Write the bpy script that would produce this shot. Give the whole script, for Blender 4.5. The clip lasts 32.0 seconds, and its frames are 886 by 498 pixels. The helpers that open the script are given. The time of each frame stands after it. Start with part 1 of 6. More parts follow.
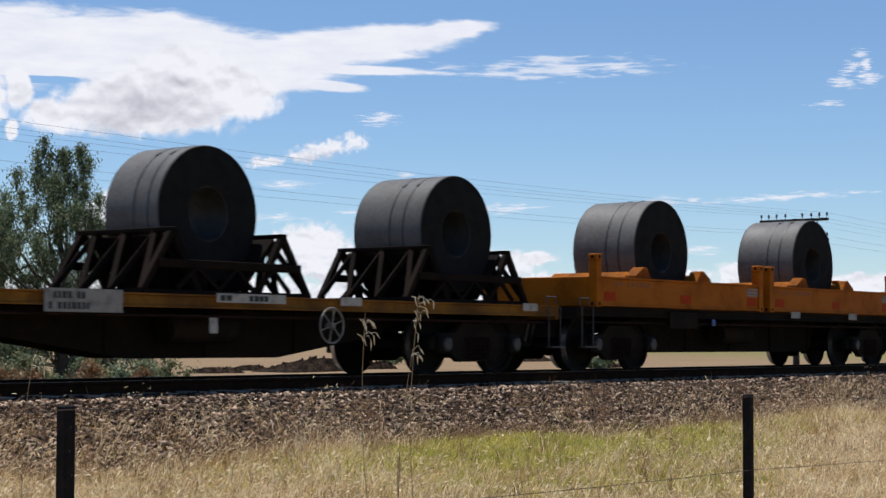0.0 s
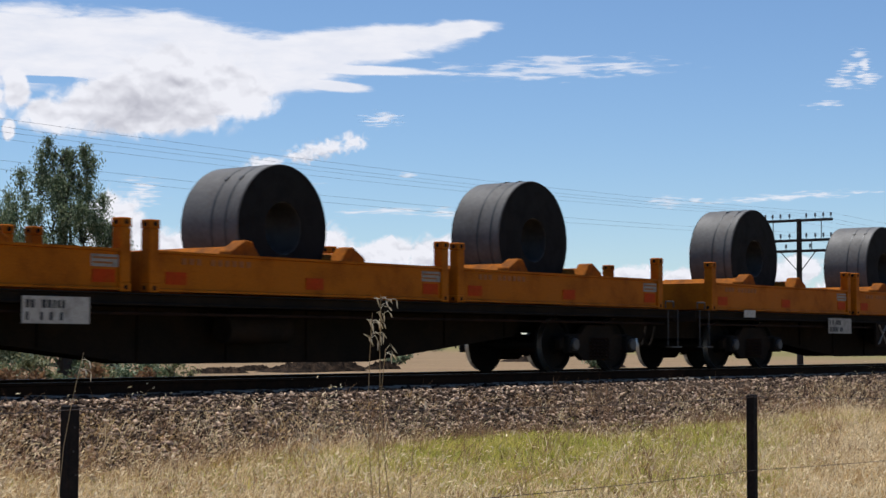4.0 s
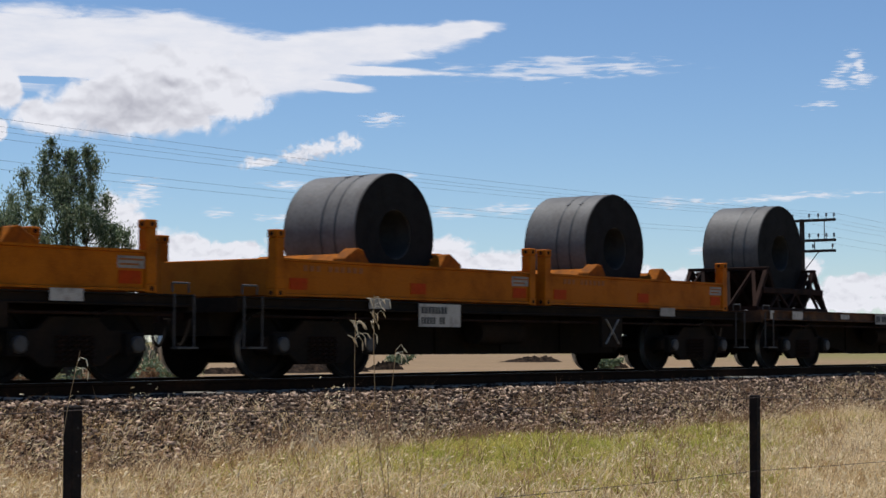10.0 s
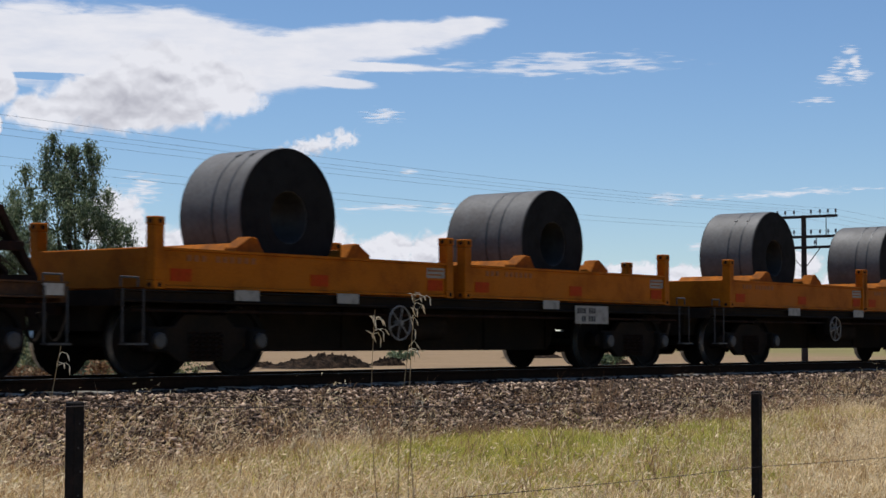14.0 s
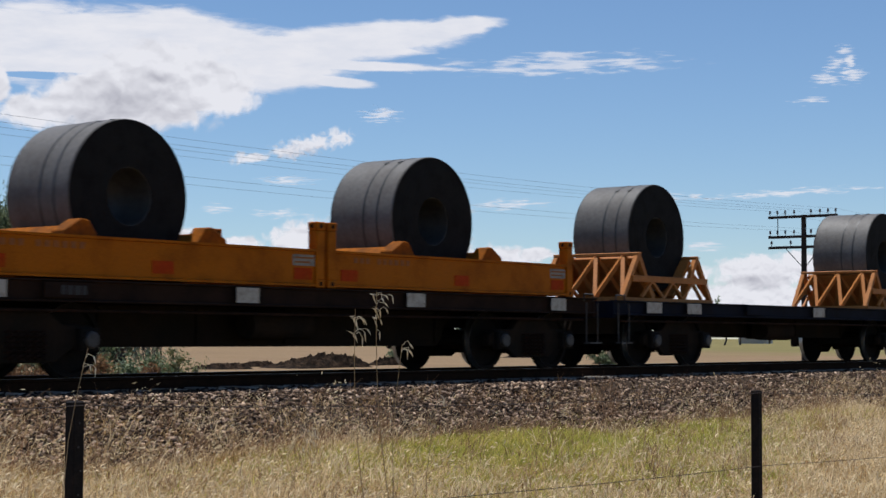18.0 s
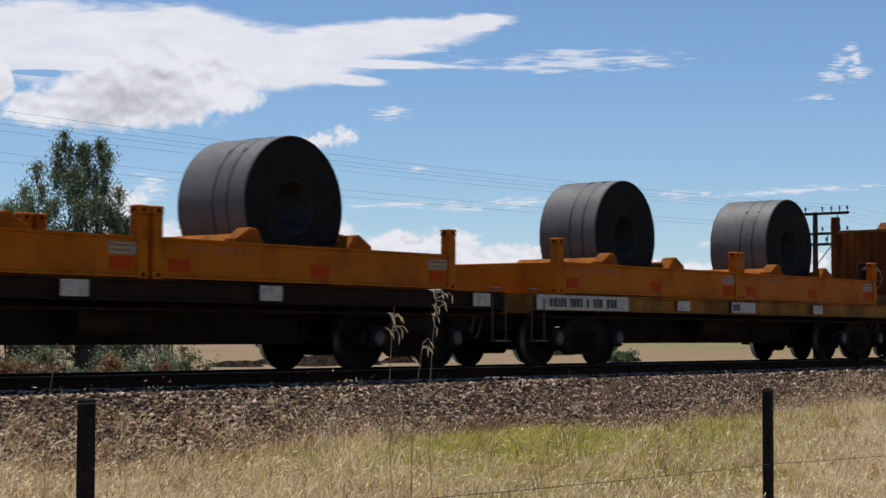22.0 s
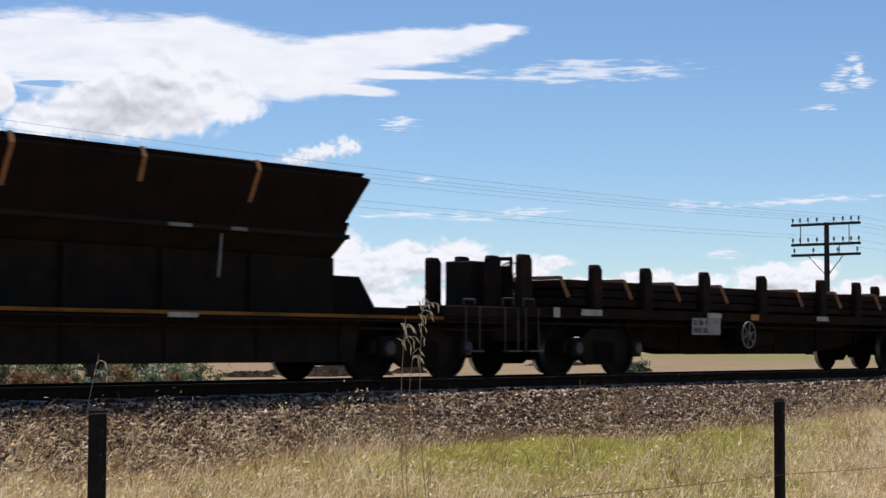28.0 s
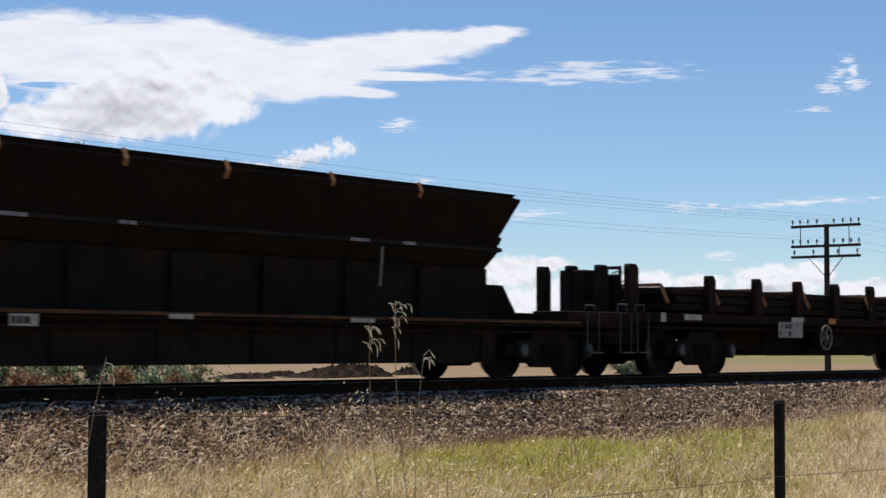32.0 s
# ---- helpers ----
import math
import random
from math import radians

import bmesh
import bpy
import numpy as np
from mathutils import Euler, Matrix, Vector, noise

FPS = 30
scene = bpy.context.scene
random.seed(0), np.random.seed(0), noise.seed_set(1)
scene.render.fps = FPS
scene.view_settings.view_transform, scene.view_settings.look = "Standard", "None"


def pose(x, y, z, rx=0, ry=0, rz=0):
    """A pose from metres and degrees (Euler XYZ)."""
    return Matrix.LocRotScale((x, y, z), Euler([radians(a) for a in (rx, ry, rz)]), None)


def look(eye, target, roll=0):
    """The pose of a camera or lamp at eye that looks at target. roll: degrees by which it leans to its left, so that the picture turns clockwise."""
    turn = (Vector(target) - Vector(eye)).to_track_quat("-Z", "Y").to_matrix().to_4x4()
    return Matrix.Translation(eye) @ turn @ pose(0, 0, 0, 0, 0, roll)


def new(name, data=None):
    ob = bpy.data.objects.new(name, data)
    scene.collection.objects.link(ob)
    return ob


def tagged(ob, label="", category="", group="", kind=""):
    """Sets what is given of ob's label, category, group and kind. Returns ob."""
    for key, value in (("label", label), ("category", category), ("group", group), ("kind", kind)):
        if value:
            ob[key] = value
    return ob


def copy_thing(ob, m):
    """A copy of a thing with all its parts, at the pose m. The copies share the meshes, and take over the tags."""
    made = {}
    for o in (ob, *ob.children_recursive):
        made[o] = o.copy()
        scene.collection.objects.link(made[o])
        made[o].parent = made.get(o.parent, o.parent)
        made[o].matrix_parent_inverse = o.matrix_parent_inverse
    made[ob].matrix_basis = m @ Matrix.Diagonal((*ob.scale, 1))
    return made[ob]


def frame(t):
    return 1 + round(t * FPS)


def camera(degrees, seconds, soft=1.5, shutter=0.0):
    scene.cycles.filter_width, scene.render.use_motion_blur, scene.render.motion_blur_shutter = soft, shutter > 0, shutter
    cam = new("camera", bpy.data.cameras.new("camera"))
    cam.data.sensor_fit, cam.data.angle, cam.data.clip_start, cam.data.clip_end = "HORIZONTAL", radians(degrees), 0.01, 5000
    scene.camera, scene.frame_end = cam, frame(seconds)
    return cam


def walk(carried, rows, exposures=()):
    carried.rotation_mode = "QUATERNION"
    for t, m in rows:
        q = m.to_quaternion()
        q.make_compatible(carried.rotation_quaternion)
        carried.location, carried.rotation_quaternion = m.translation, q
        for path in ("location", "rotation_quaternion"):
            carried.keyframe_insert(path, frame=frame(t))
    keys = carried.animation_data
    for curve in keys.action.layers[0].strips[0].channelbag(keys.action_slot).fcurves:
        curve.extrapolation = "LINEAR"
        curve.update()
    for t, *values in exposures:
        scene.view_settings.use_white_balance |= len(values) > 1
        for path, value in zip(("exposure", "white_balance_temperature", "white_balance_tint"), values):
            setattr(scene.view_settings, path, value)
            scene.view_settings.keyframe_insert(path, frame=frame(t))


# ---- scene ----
# ---- camera ----
cam = camera(28.55, 32.0, soft=1.5, shutter=0.2)
EYE = (0.0, 0.0, 0.5)
# seconds, heading from the track's square (degrees), tilt upward (degrees)
AIM = [
    (0, 52.093, 3.048), (0.5, 52.057, 3.048), (1, 52.039, 3.048), (1.5, 51.985, 3.011),
    (2, 51.949, 3.011), (2.5, 51.931, 3.048), (3, 51.949, 3.048), (3.5, 51.985, 3.048),
    (5.5, 51.876, 3.085), (6, 51.876, 3.104), (6.5, 51.84, 3.104), (7, 51.84, 3.122),
    (7.5, 51.876, 3.122), (8, 51.876, 3.122), (8.5, 51.876, 3.104), (9, 51.876, 3.085),
    (9.5, 51.876, 3.085), (10, 51.876, 3.067), (10.5, 51.894, 3.048), (11, 51.876, 3.011),
    (11.5, 51.84, 3.011), (12, 51.822, 2.992), (12.5, 51.786, 2.992), (13, 51.786, 2.992),
    (13.5, 51.786, 2.955), (14, 51.822, 2.936), (14.5, 51.84, 2.918), (16.5, 51.786, 2.899),
    (17, 51.822, 2.899), (17.5, 51.84, 2.918), (18, 51.822, 2.918), (18.5, 51.714, 2.955),
    (19, 51.624, 2.936), (19.5, 51.588, 2.881), (20, 51.533, 2.843), (20.5, 51.624, 2.843),
    (21, 51.642, 2.899), (21.5, 51.57, 2.899), (22, 51.461, 2.843), (22.5, 51.371, 2.806),
    (23, 51.299, 2.862), (23.5, 51.172, 2.899), (24, 51.172, 2.936), (24.5, 51.209, 2.992),
    (25, 51.209, 3.048), (25.5, 51.209, 3.104), (27.5, 51.1, 3.178), (28, 51.1, 3.178),
    (28.5, 51.064, 3.215), (29, 51.046, 3.215), (29.5, 50.992, 3.234), (30, 50.992, 3.234),
    (30.5, 50.992, 3.234), (31, 50.992, 3.215), (31.5, 51.046, 3.215), (32, 51.1, 3.234),
]
walk(cam, [(t, pose(*EYE, 90 + tilt, 0, -head) @ pose(0, 0, 0, 0, 0, 0.16)) for t, head, tilt in AIM], [(0, 0.09, 6050, 10), (4, 0.07, 6050, 10), (8, 0.0, 6050, 10), (19, -0.06, 6050, 10), (23, -0.05, 6050, 10), (25, 0.08, 6050, 10), (28, 0.14, 6050, 10), (29, -0.02, 6050, 10), (31, 0.03, 6050, 10), (32, 0.1, 6050, 10)])

# ---- light ----
SUN = Vector((0.03, 0.25, 0.96)).normalized()
world = bpy.data.worlds.new("sky")
scene.world = world
world.use_nodes = True
wn = world.node_tree.nodes
sky = wn.new("ShaderNodeTexSky")
sky.sky_type, sky.sun_disc = "NISHITA", False
sky.sun_elevation = math.asin(SUN.z)
sky.sun_rotation = math.atan2(SUN.x, SUN.y)
sky.altitude, sky.air_density, sky.dust_density, sky.ozone_density = 900, 1.0, 0.0, 4.8
world.node_tree.links.new(sky.outputs["Color"], wn["Background"].inputs["Color"])
wn["Background"].inputs["Strength"].default_value = 0.1
sun = new("sun", bpy.data.lights.new("sun", "SUN"))
sun.data.energy, sun.data.angle, sun.data.color = 5.0, radians(0.53), (1.0, 0.95, 0.87)
sun.matrix_world = look((0, 0, 30), Vector((0, 0, 30)) - SUN)

# ---- plan ----
TRACK = 17.385          # distance of the track's centre line from the camera, across
GROUND = -0.9           # level of the paddock, the rail's top being 0
SPEEDS = (7.66, 7.69, 7.72, 7.78, 7.82, 7.84, 7.82, 7.79, 7.81, 7.87, 7.91, 7.93, 7.94, 7.93, 7.93, 7.96, 8.01, 8.04, 8.02, 8.05, 8.19, 8.33, 8.39, 8.33, 8.28, 8.32, 8.46, 8.63, 8.78, 8.88, 8.94, 8.99, 9.03)


def travelled(t):
    """Metres that the train has gone at t seconds; its speed is given every second."""
    fine = np.linspace(0, 32, 961)
    v = np.interp(fine, np.linspace(0, 32, 33), SPEEDS)
    d = np.concatenate([[0], np.cumsum((v[1:] + v[:-1]) / 60)])
    return float(np.interp(t, fine, d))


# ---- materials ----
def surface(name, base, second=None, rough=0.7, metal=0.0, grain=30.0, patch=2.5, mix=0.5, bump=0.15, vary=0.0, streak=1.0, gloss=0.5):
    """A worn surface: base colour, patches of a second colour, fine grain in tone and relief."""
    m = bpy.data.materials.new(name)
    m.use_nodes = True
    n, link = m.node_tree.nodes, m.node_tree.links.new
    b = n["Principled BSDF"]
    tc = n.new("ShaderNodeTexCoord")
    mp = n.new("ShaderNodeMapping")
    mp.inputs["Scale"].default_value = (1, 1, streak)
    link(tc.outputs["Object"], mp.inputs["Vector"])
    big = n.new("ShaderNodeTexNoise")
    big.inputs["Scale"].default_value, big.inputs["Detail"].default_value, big.inputs["Roughness"].default_value = patch, 6, 0.65
    small = n.new("ShaderNodeTexNoise")
    small.inputs["Scale"].default_value, small.inputs["Detail"].default_value = grain, 4
    link(mp.outputs["Vector"], big.inputs["Vector"])
    link(tc.outputs["Object"], small.inputs["Vector"])
    ramp = n.new("ShaderNodeValToRGB")
    ramp.color_ramp.elements[0].position, ramp.color_ramp.elements[1].position = 0.62 - mix * 0.3, 0.78 - mix * 0.2
    second = second or tuple(c * 0.6 for c in base)
    ramp.color_ramp.elements[0].color, ramp.color_ramp.elements[1].color = (*base, 1), (*second, 1)
    link(big.outputs["Fac"], ramp.inputs["Fac"])
    tone = n.new("ShaderNodeMapRange")
    tone.inputs["To Min"].default_value, tone.inputs["To Max"].default_value = 0.65, 1.35
    link(small.outputs["Fac"], tone.inputs["Value"])
    mul = n.new("ShaderNodeVectorMath")
    mul.operation = "SCALE"
    link(ramp.outputs["Color"], mul.inputs[0])
    link(tone.outputs["Result"], mul.inputs["Scale"])
    out = mul.outputs["Vector"]
    if vary:
        info = n.new("ShaderNodeObjectInfo")
        hsv = n.new("ShaderNodeHueSaturation")
        rng = n.new("ShaderNodeMapRange")
        rng.inputs["To Min"].default_value, rng.inputs["To Max"].default_value = 1 - vary, 1 + vary
        link(info.outputs["Random"], rng.inputs["Value"])
        link(rng.outputs["Result"], hsv.inputs["Value"])
        link(out, hsv.inputs["Color"])
        out = hsv.outputs["Color"]
    link(out, b.inputs["Base Color"])
    b.inputs["Metallic"].default_value = metal
    rr = n.new("ShaderNodeMapRange")
    rr.inputs["To Min"].default_value, rr.inputs["To Max"].default_value = max(rough - 0.15, 0.05), min(rough + 0.15, 1)
    link(big.outputs["Fac"], rr.inputs["Value"])
    link(rr.outputs["Result"], b.inputs["Roughness"])
    b.inputs["Specular IOR Level"].default_value = gloss
    if bump:
        bp = n.new("ShaderNodeBump")
        bp.inputs["Strength"].default_value, bp.inputs["Distance"].default_value = bump, 0.01
        link(small.outputs["Fac"], bp.inputs["Height"])
        link(bp.outputs["Normal"], b.inputs["Normal"])
    return m


def islands(name, low, high, rough=0.8, through_light=0.0, mid=None, drift=None):
    """For joined small pieces (stones, leaves, blades): each piece takes its own colour between two or three."""
    m = bpy.data.materials.new(name)
    m.use_nodes = True
    n, link = m.node_tree.nodes, m.node_tree.links.new
    b = n["Principled BSDF"]
    geo = n.new("ShaderNodeNewGeometry")
    ramp = n.new("ShaderNodeValToRGB")
    ramp.color_ramp.elements[0].color, ramp.color_ramp.elements[1].color = (*low, 1), (*high, 1)
    if mid:
        ramp.color_ramp.elements.new(0.6).color = (*mid, 1)
    link(geo.outputs["Random Per Island"], ramp.inputs["Fac"])
    colour = ramp.outputs["Color"]
    if drift:
        tc = n.new("ShaderNodeTexCoord")
        wide = n.new("ShaderNodeTexNoise")
        wide.inputs["Scale"].default_value, wide.inputs["Detail"].default_value = 0.9, 5
        link(tc.outputs["Object"], wide.inputs["Vector"])
        part_of = n.new("ShaderNodeMapRange")
        part_of.inputs["From Min"].default_value, part_of.inputs["From Max"].default_value = 0.40, 0.66
        link(wide.outputs["Fac"], part_of.inputs["Value"])
        tint = n.new("ShaderNodeMixRGB")
        tint.blend_type = "MULTIPLY"
        tint.inputs["Color2"].default_value = (*drift, 1)
        link(part_of.outputs["Result"], tint.inputs["Fac"])
        link(colour, tint.inputs["Color1"])
        colour = tint.outputs["Color"]
    link(colour, b.inputs["Base Color"])
    b.inputs["Roughness"].default_value = rough
    b.inputs["Specular IOR Level"].default_value = 0.15
    if through_light:
        tr = n.new("ShaderNodeBsdfTranslucent")
        link(colour, tr.inputs["Color"])
        mx = n.new("ShaderNodeMixShader")
        mx.inputs["Fac"].default_value = through_light
        link(b.outputs["BSDF"], mx.inputs[1])
        link(tr.outputs["BSDF"], mx.inputs[2])
        link(mx.outputs["Shader"], n["Material Output"].inputs["Surface"])
    return m


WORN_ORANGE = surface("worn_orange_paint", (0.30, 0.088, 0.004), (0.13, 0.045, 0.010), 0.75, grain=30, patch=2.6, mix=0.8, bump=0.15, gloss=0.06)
ORANGE = surface("orange_paint", (0.37, 0.103, 0.0012), (0.235, 0.060, 0.001), 0.65, grain=40, patch=1.6, mix=0.5, bump=0.05, vary=0.06, gloss=0.10)
RED_PATCH = surface("red_patch", (0.36, 0.036, 0.002), (0.31, 0.05, 0.002), 0.65, patch=6, gloss=0.08)
CREAM = surface("cream_paint", (0.36, 0.185, 0.046), (0.25, 0.115, 0.028), 0.65, patch=1.5, mix=0.6, bump=0.05, streak=0.3, gloss=0.12)
RUSTY = surface("rust_brown_paint", (0.190, 0.058, 0.009), (0.075, 0.023, 0.007), 0.75, patch=2.4, mix=0.85, bump=0.15, streak=0.25, gloss=0.08)
RUSTSILL = surface("rusted_brown_sill", (0.13, 0.055, 0.018), (0.045, 0.024, 0.014), 0.8, patch=2.4, mix=0.9, gloss=0.2)
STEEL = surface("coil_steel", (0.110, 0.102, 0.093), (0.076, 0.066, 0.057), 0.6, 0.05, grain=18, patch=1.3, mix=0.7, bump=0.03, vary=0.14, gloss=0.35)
# the same steel, darkened in colour for the shade on the coil ends
STEEL_SHADED = surface("shaded_coil_steel", (0.0125, 0.0115, 0.0105), (0.0085, 0.0075, 0.007), 0.8, 0.0, grain=60, patch=4, bump=0.3, gloss=0.12)
FADED_INK = surface("faded_lettering", (0.25, 0.075, 0.004), (0.33, 0.095, 0.004), 0.7, patch=12, bump=0)
SCUFF = surface("scuffed_flange", (0.22, 0.21, 0.2), (0.1, 0.095, 0.09), 0.6, 0.0, patch=6)
BORE = surface("bore_steel", (0.036, 0.037, 0.037), (0.018, 0.019, 0.019), 0.6, 0.0, patch=3, gloss=0.25)
# near-black brown; on the racks the underside's shade is put into it
DEEP_BROWN = surface("near_black_brown_steel", (0.0165, 0.0100, 0.0072), (0.010, 0.0075, 0.006), 0.9, patch=2.0, mix=0.7, gloss=0.05)
BAND = surface("dark_strap", (0.03, 0.03, 0.03), rough=0.5, metal=0.2, bump=0.02)
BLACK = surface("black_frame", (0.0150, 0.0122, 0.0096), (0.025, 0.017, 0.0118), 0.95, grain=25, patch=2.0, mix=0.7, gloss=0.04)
BROWN = surface("brown_frame", (0.026, 0.0135, 0.009), (0.015, 0.0095, 0.007), 0.85, patch=1.8, mix=0.7, gloss=0.08)
DARKRUST = surface("dark_rusted_steel", (0.030, 0.014, 0.009), (0.014, 0.009, 0.007), 0.85, patch=2.2, mix=0.8, gloss=0.08)
BLUE = surface("dark_blue_paint", (0.0042, 0.0058, 0.0145), (0.008, 0.0075, 0.010), 0.75, patch=2.5, mix=0.6, gloss=0.1)
OCHRE = surface("ochre_paint", (0.255, 0.110, 0.015), (0.125, 0.055, 0.013), 0.7, patch=1.4, mix=0.8, gloss=0.1)
YELLOW = surface("yellow_paint", (0.43, 0.155, 0.030), (0.34, 0.13, 0.03), 0.6, patch=2.5, mix=0.5, gloss=0.25)
WHEEL = surface("wheel_steel", (0.011, 0.010, 0.009), (0.020, 0.014, 0.011), 0.8, 0.0, patch=4, gloss=0.06)
TREAD = surface("tread_steel", (0.42, 0.42, 0.41), rough=0.42, metal=1.0, bump=0.02)
WHITE = surface("white_plate", (0.40, 0.365, 0.31), (0.23, 0.20, 0.16), 0.6, grain=60, patch=7, mix=0.5, bump=0.03)
GREYPLATE = surface("grey_plate", (0.27, 0.245, 0.21), (0.15, 0.13, 0.11), 0.6, grain=60, patch=7, mix=0.5, bump=0.03)
FADED_PLATE = surface("faded_label", (0.21, 0.13, 0.075), (0.10, 0.045, 0.018), 0.7, patch=5, mix=0.7, bump=0)
PALE_TAN = surface("pale_tan_label", (0.38, 0.25, 0.11), (0.26, 0.15, 0.06), 0.65, patch=6, mix=0.6, bump=0)
SPRAY = surface("faded_spray_paint", (0.055, 0.035, 0.018), (0.2, 0.11, 0.04), 0.8, patch=9, mix=0.7, bump=0)
INK = surface("black_lettering", (0.02, 0.02, 0.02), rough=0.7, bump=0)
WHITE_INK = surface("white_lettering", (0.62, 0.58, 0.52), (0.35, 0.2, 0.1), 0.7, patch=9, mix=0.6, bump=0)
BLUE_INK = surface("blue_sticker", (0.03, 0.08, 0.28), rough=0.5, bump=0)
FLANGE = surface("worn_grey_flange", (0.019, 0.016, 0.014), (0.011, 0.009, 0.008), 0.8, patch=0.7, mix=0.9, gloss=0.1)
STRAP = surface("orange_webbing", (0.30, 0.13, 0.04), (0.18, 0.07, 0.03), 0.8, patch=8)
STEP_BAR = surface("painted_step_bar", (0.045, 0.040, 0.036), (0.022, 0.019, 0.016), 0.6, 0.0, patch=10)
PALE_BAR = surface("galvanised_bar", (0.22, 0.20, 0.175), (0.12, 0.105, 0.09), 0.55, 0.0, patch=10)
RAIL = surface("rail_steel", (0.026, 0.013, 0.007), (0.014, 0.009, 0.006), 0.9, patch=6, gloss=0.05)
RAILTOP = surface("rail_head", (0.20, 0.185, 0.17), rough=0.5, metal=1.0, bump=0.02)
SLEEPER = surface("sleeper_concrete", (0.27, 0.24, 0.20), (0.16, 0.14, 0.115), 0.9, patch=6, vary=0.2, gloss=0.05)
PAD_WOOD = surface("dark_pad_timber", (0.10, 0.075, 0.055), (0.05, 0.038, 0.03), 0.9, patch=6)
POLE_WOOD = surface("weathered_pole_timber", (0.032, 0.027, 0.025), (0.055, 0.047, 0.041), 0.9, patch=4, gloss=0.1)
POST_BLACK = surface("dark_fence_post", (0.012, 0.010, 0.009), (0.028, 0.02, 0.016), 0.85, grain=60, patch=9, mix=0.6, gloss=0.15)
WIRE = surface("fence_wire", (0.05, 0.034, 0.026), rough=0.7, metal=0.1, bump=0)
LINE_WIRE = surface("line_wire", (0.16, 0.18, 0.21), rough=0.5, metal=0.3, bump=0)
PORCELAIN = surface("insulator", (0.11, 0.115, 0.125), rough=0.3, bump=0)
BARK = surface("tree_bark", (0.055, 0.042, 0.032), (0.10, 0.08, 0.06), 0.9, patch=5)
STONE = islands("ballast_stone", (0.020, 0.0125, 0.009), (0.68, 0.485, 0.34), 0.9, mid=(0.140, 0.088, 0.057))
# ballast colour taken darker to stand for the shadow along the rail
STONE_SHADED = islands("shaded_ballast_stone", (0.013, 0.009, 0.007), (0.19, 0.135, 0.095), 0.9, mid=(0.042, 0.028, 0.020))
DRY = islands("dry_grass_blade", (0.50, 0.34, 0.155), (0.92, 0.745, 0.475), 0.6, 0.42, drift=(0.64, 0.53, 0.36))
GREEN = islands("green_grass_blade", (0.22, 0.245, 0.028), (0.72, 0.60, 0.16), 0.6, 0.5, drift=(0.82, 0.92, 0.7))
LEAF = islands("grey_green_leaf", (0.05, 0.078, 0.037), (0.36, 0.40, 0.25), 0.45, 0.42, mid=(0.15, 0.19, 0.10))
LEAF_LIGHT = islands("olive_leaf", (0.07, 0.085, 0.03), (0.30, 0.29, 0.15), 0.55, 0.35)
LEAF_SILVER = islands("silvery_leaf", (0.14, 0.16, 0.10), (0.46, 0.46, 0.34), 0.45, 0.4)
LEAF_DRY = islands("russet_leaf", (0.12, 0.06, 0.03), (0.30, 0.18, 0.09), 0.7, 0.3)
DIRT_HEAP = surface("dark_earth", (0.014, 0.010, 0.007), (0.060, 0.038, 0.024), 0.95, grain=7, patch=3.0, mix=0.6, bump=0.8, gloss=0.03)


# ---- building blocks ----
def box(bm, x0, x1, y0, y1, z0, z1):
    m = Matrix.Translation(((x0 + x1) / 2, (y0 + y1) / 2, (z0 + z1) / 2)) @ Matrix.Diagonal((abs(x1 - x0), abs(y1 - y0), abs(z1 - z0), 1))
    bmesh.ops.create_cube(bm, size=1, matrix=m)
    return bm


def along(p, q):
    p, q = Vector(p), Vector(q)
    return Matrix.Translation((p + q) / 2) @ (q - p).to_track_quat("Z", "Y").to_matrix().to_4x4(), (q - p).length


def bar(bm, p, q, w, h=None):
    m, l = along(p, q)
    bmesh.ops.create_cube(bm, size=1, matrix=m @ Matrix.Diagonal((w, h or w, l, 1)))
    return bm


def tube(bm, p, q, r, n=10, r2=None):
    m, l = along(p, q)
    bmesh.ops.create_cone(bm, cap_ends=True, segments=n, radius1=r, radius2=r if r2 is None else r2, depth=l, matrix=m)
    return bm


def prism(bm, points, a, b, axis="y"):
    """A flat outline (x, z) pulled from y = a to y = b, or (y, z) pulled along x."""
    put = (lambda u, w, d: (u, d, w)) if axis == "y" else (lambda u, w, d: (d, u, w))
    lo, hi = ([bm.verts.new(put(u, w, d)) for u, w in points] for d in (a, b))
    fs = [bm.faces.new(lo), bm.faces.new(hi[::-1])]
    for i in range(len(points)):
        j = (i + 1) % len(points)
        fs.append(bm.faces.new((lo[j], lo[i], hi[i], hi[j])))
    bmesh.ops.recalc_face_normals(bm, faces=fs)
    return bm


def ring(bm, profile, n, axis="y", centre=(0, 0, 0)):
    """A closed outline (radius, along) turned round an axis."""
    rows = []
    for i in range(n):
        a = 2 * math.pi * i / n
        c, s = math.cos(a), math.sin(a)
        row = []
        for r, w in profile:
            v = (r * c, w, r * s) if axis == "y" else (w, r * c, r * s) if axis == "x" else (r * c, r * s, w)
            row.append(bm.verts.new(Vector(v) + Vector(centre)))
        rows.append(row)
    k = len(profile)
    fs = []
    for i in range(n):
        p, q = rows[i], rows[(i + 1) % n]
        for j in range(k):
            fs.append(bm.faces.new((p[j], p[(j + 1) % k], q[(j + 1) % k], q[j])))
    bmesh.ops.recalc_face_normals(bm, faces=fs)
    return bm


def soften(bm, width=0.012, segments=1):
    edges = [e for e in bm.edges if len(e.link_faces) == 2 and e.calc_face_angle(0) > 0.5]
    bmesh.ops.bevel(bm, geom=edges, offset=width, segments=segments, affect="EDGES", clamp_overlap=True)
    return bm


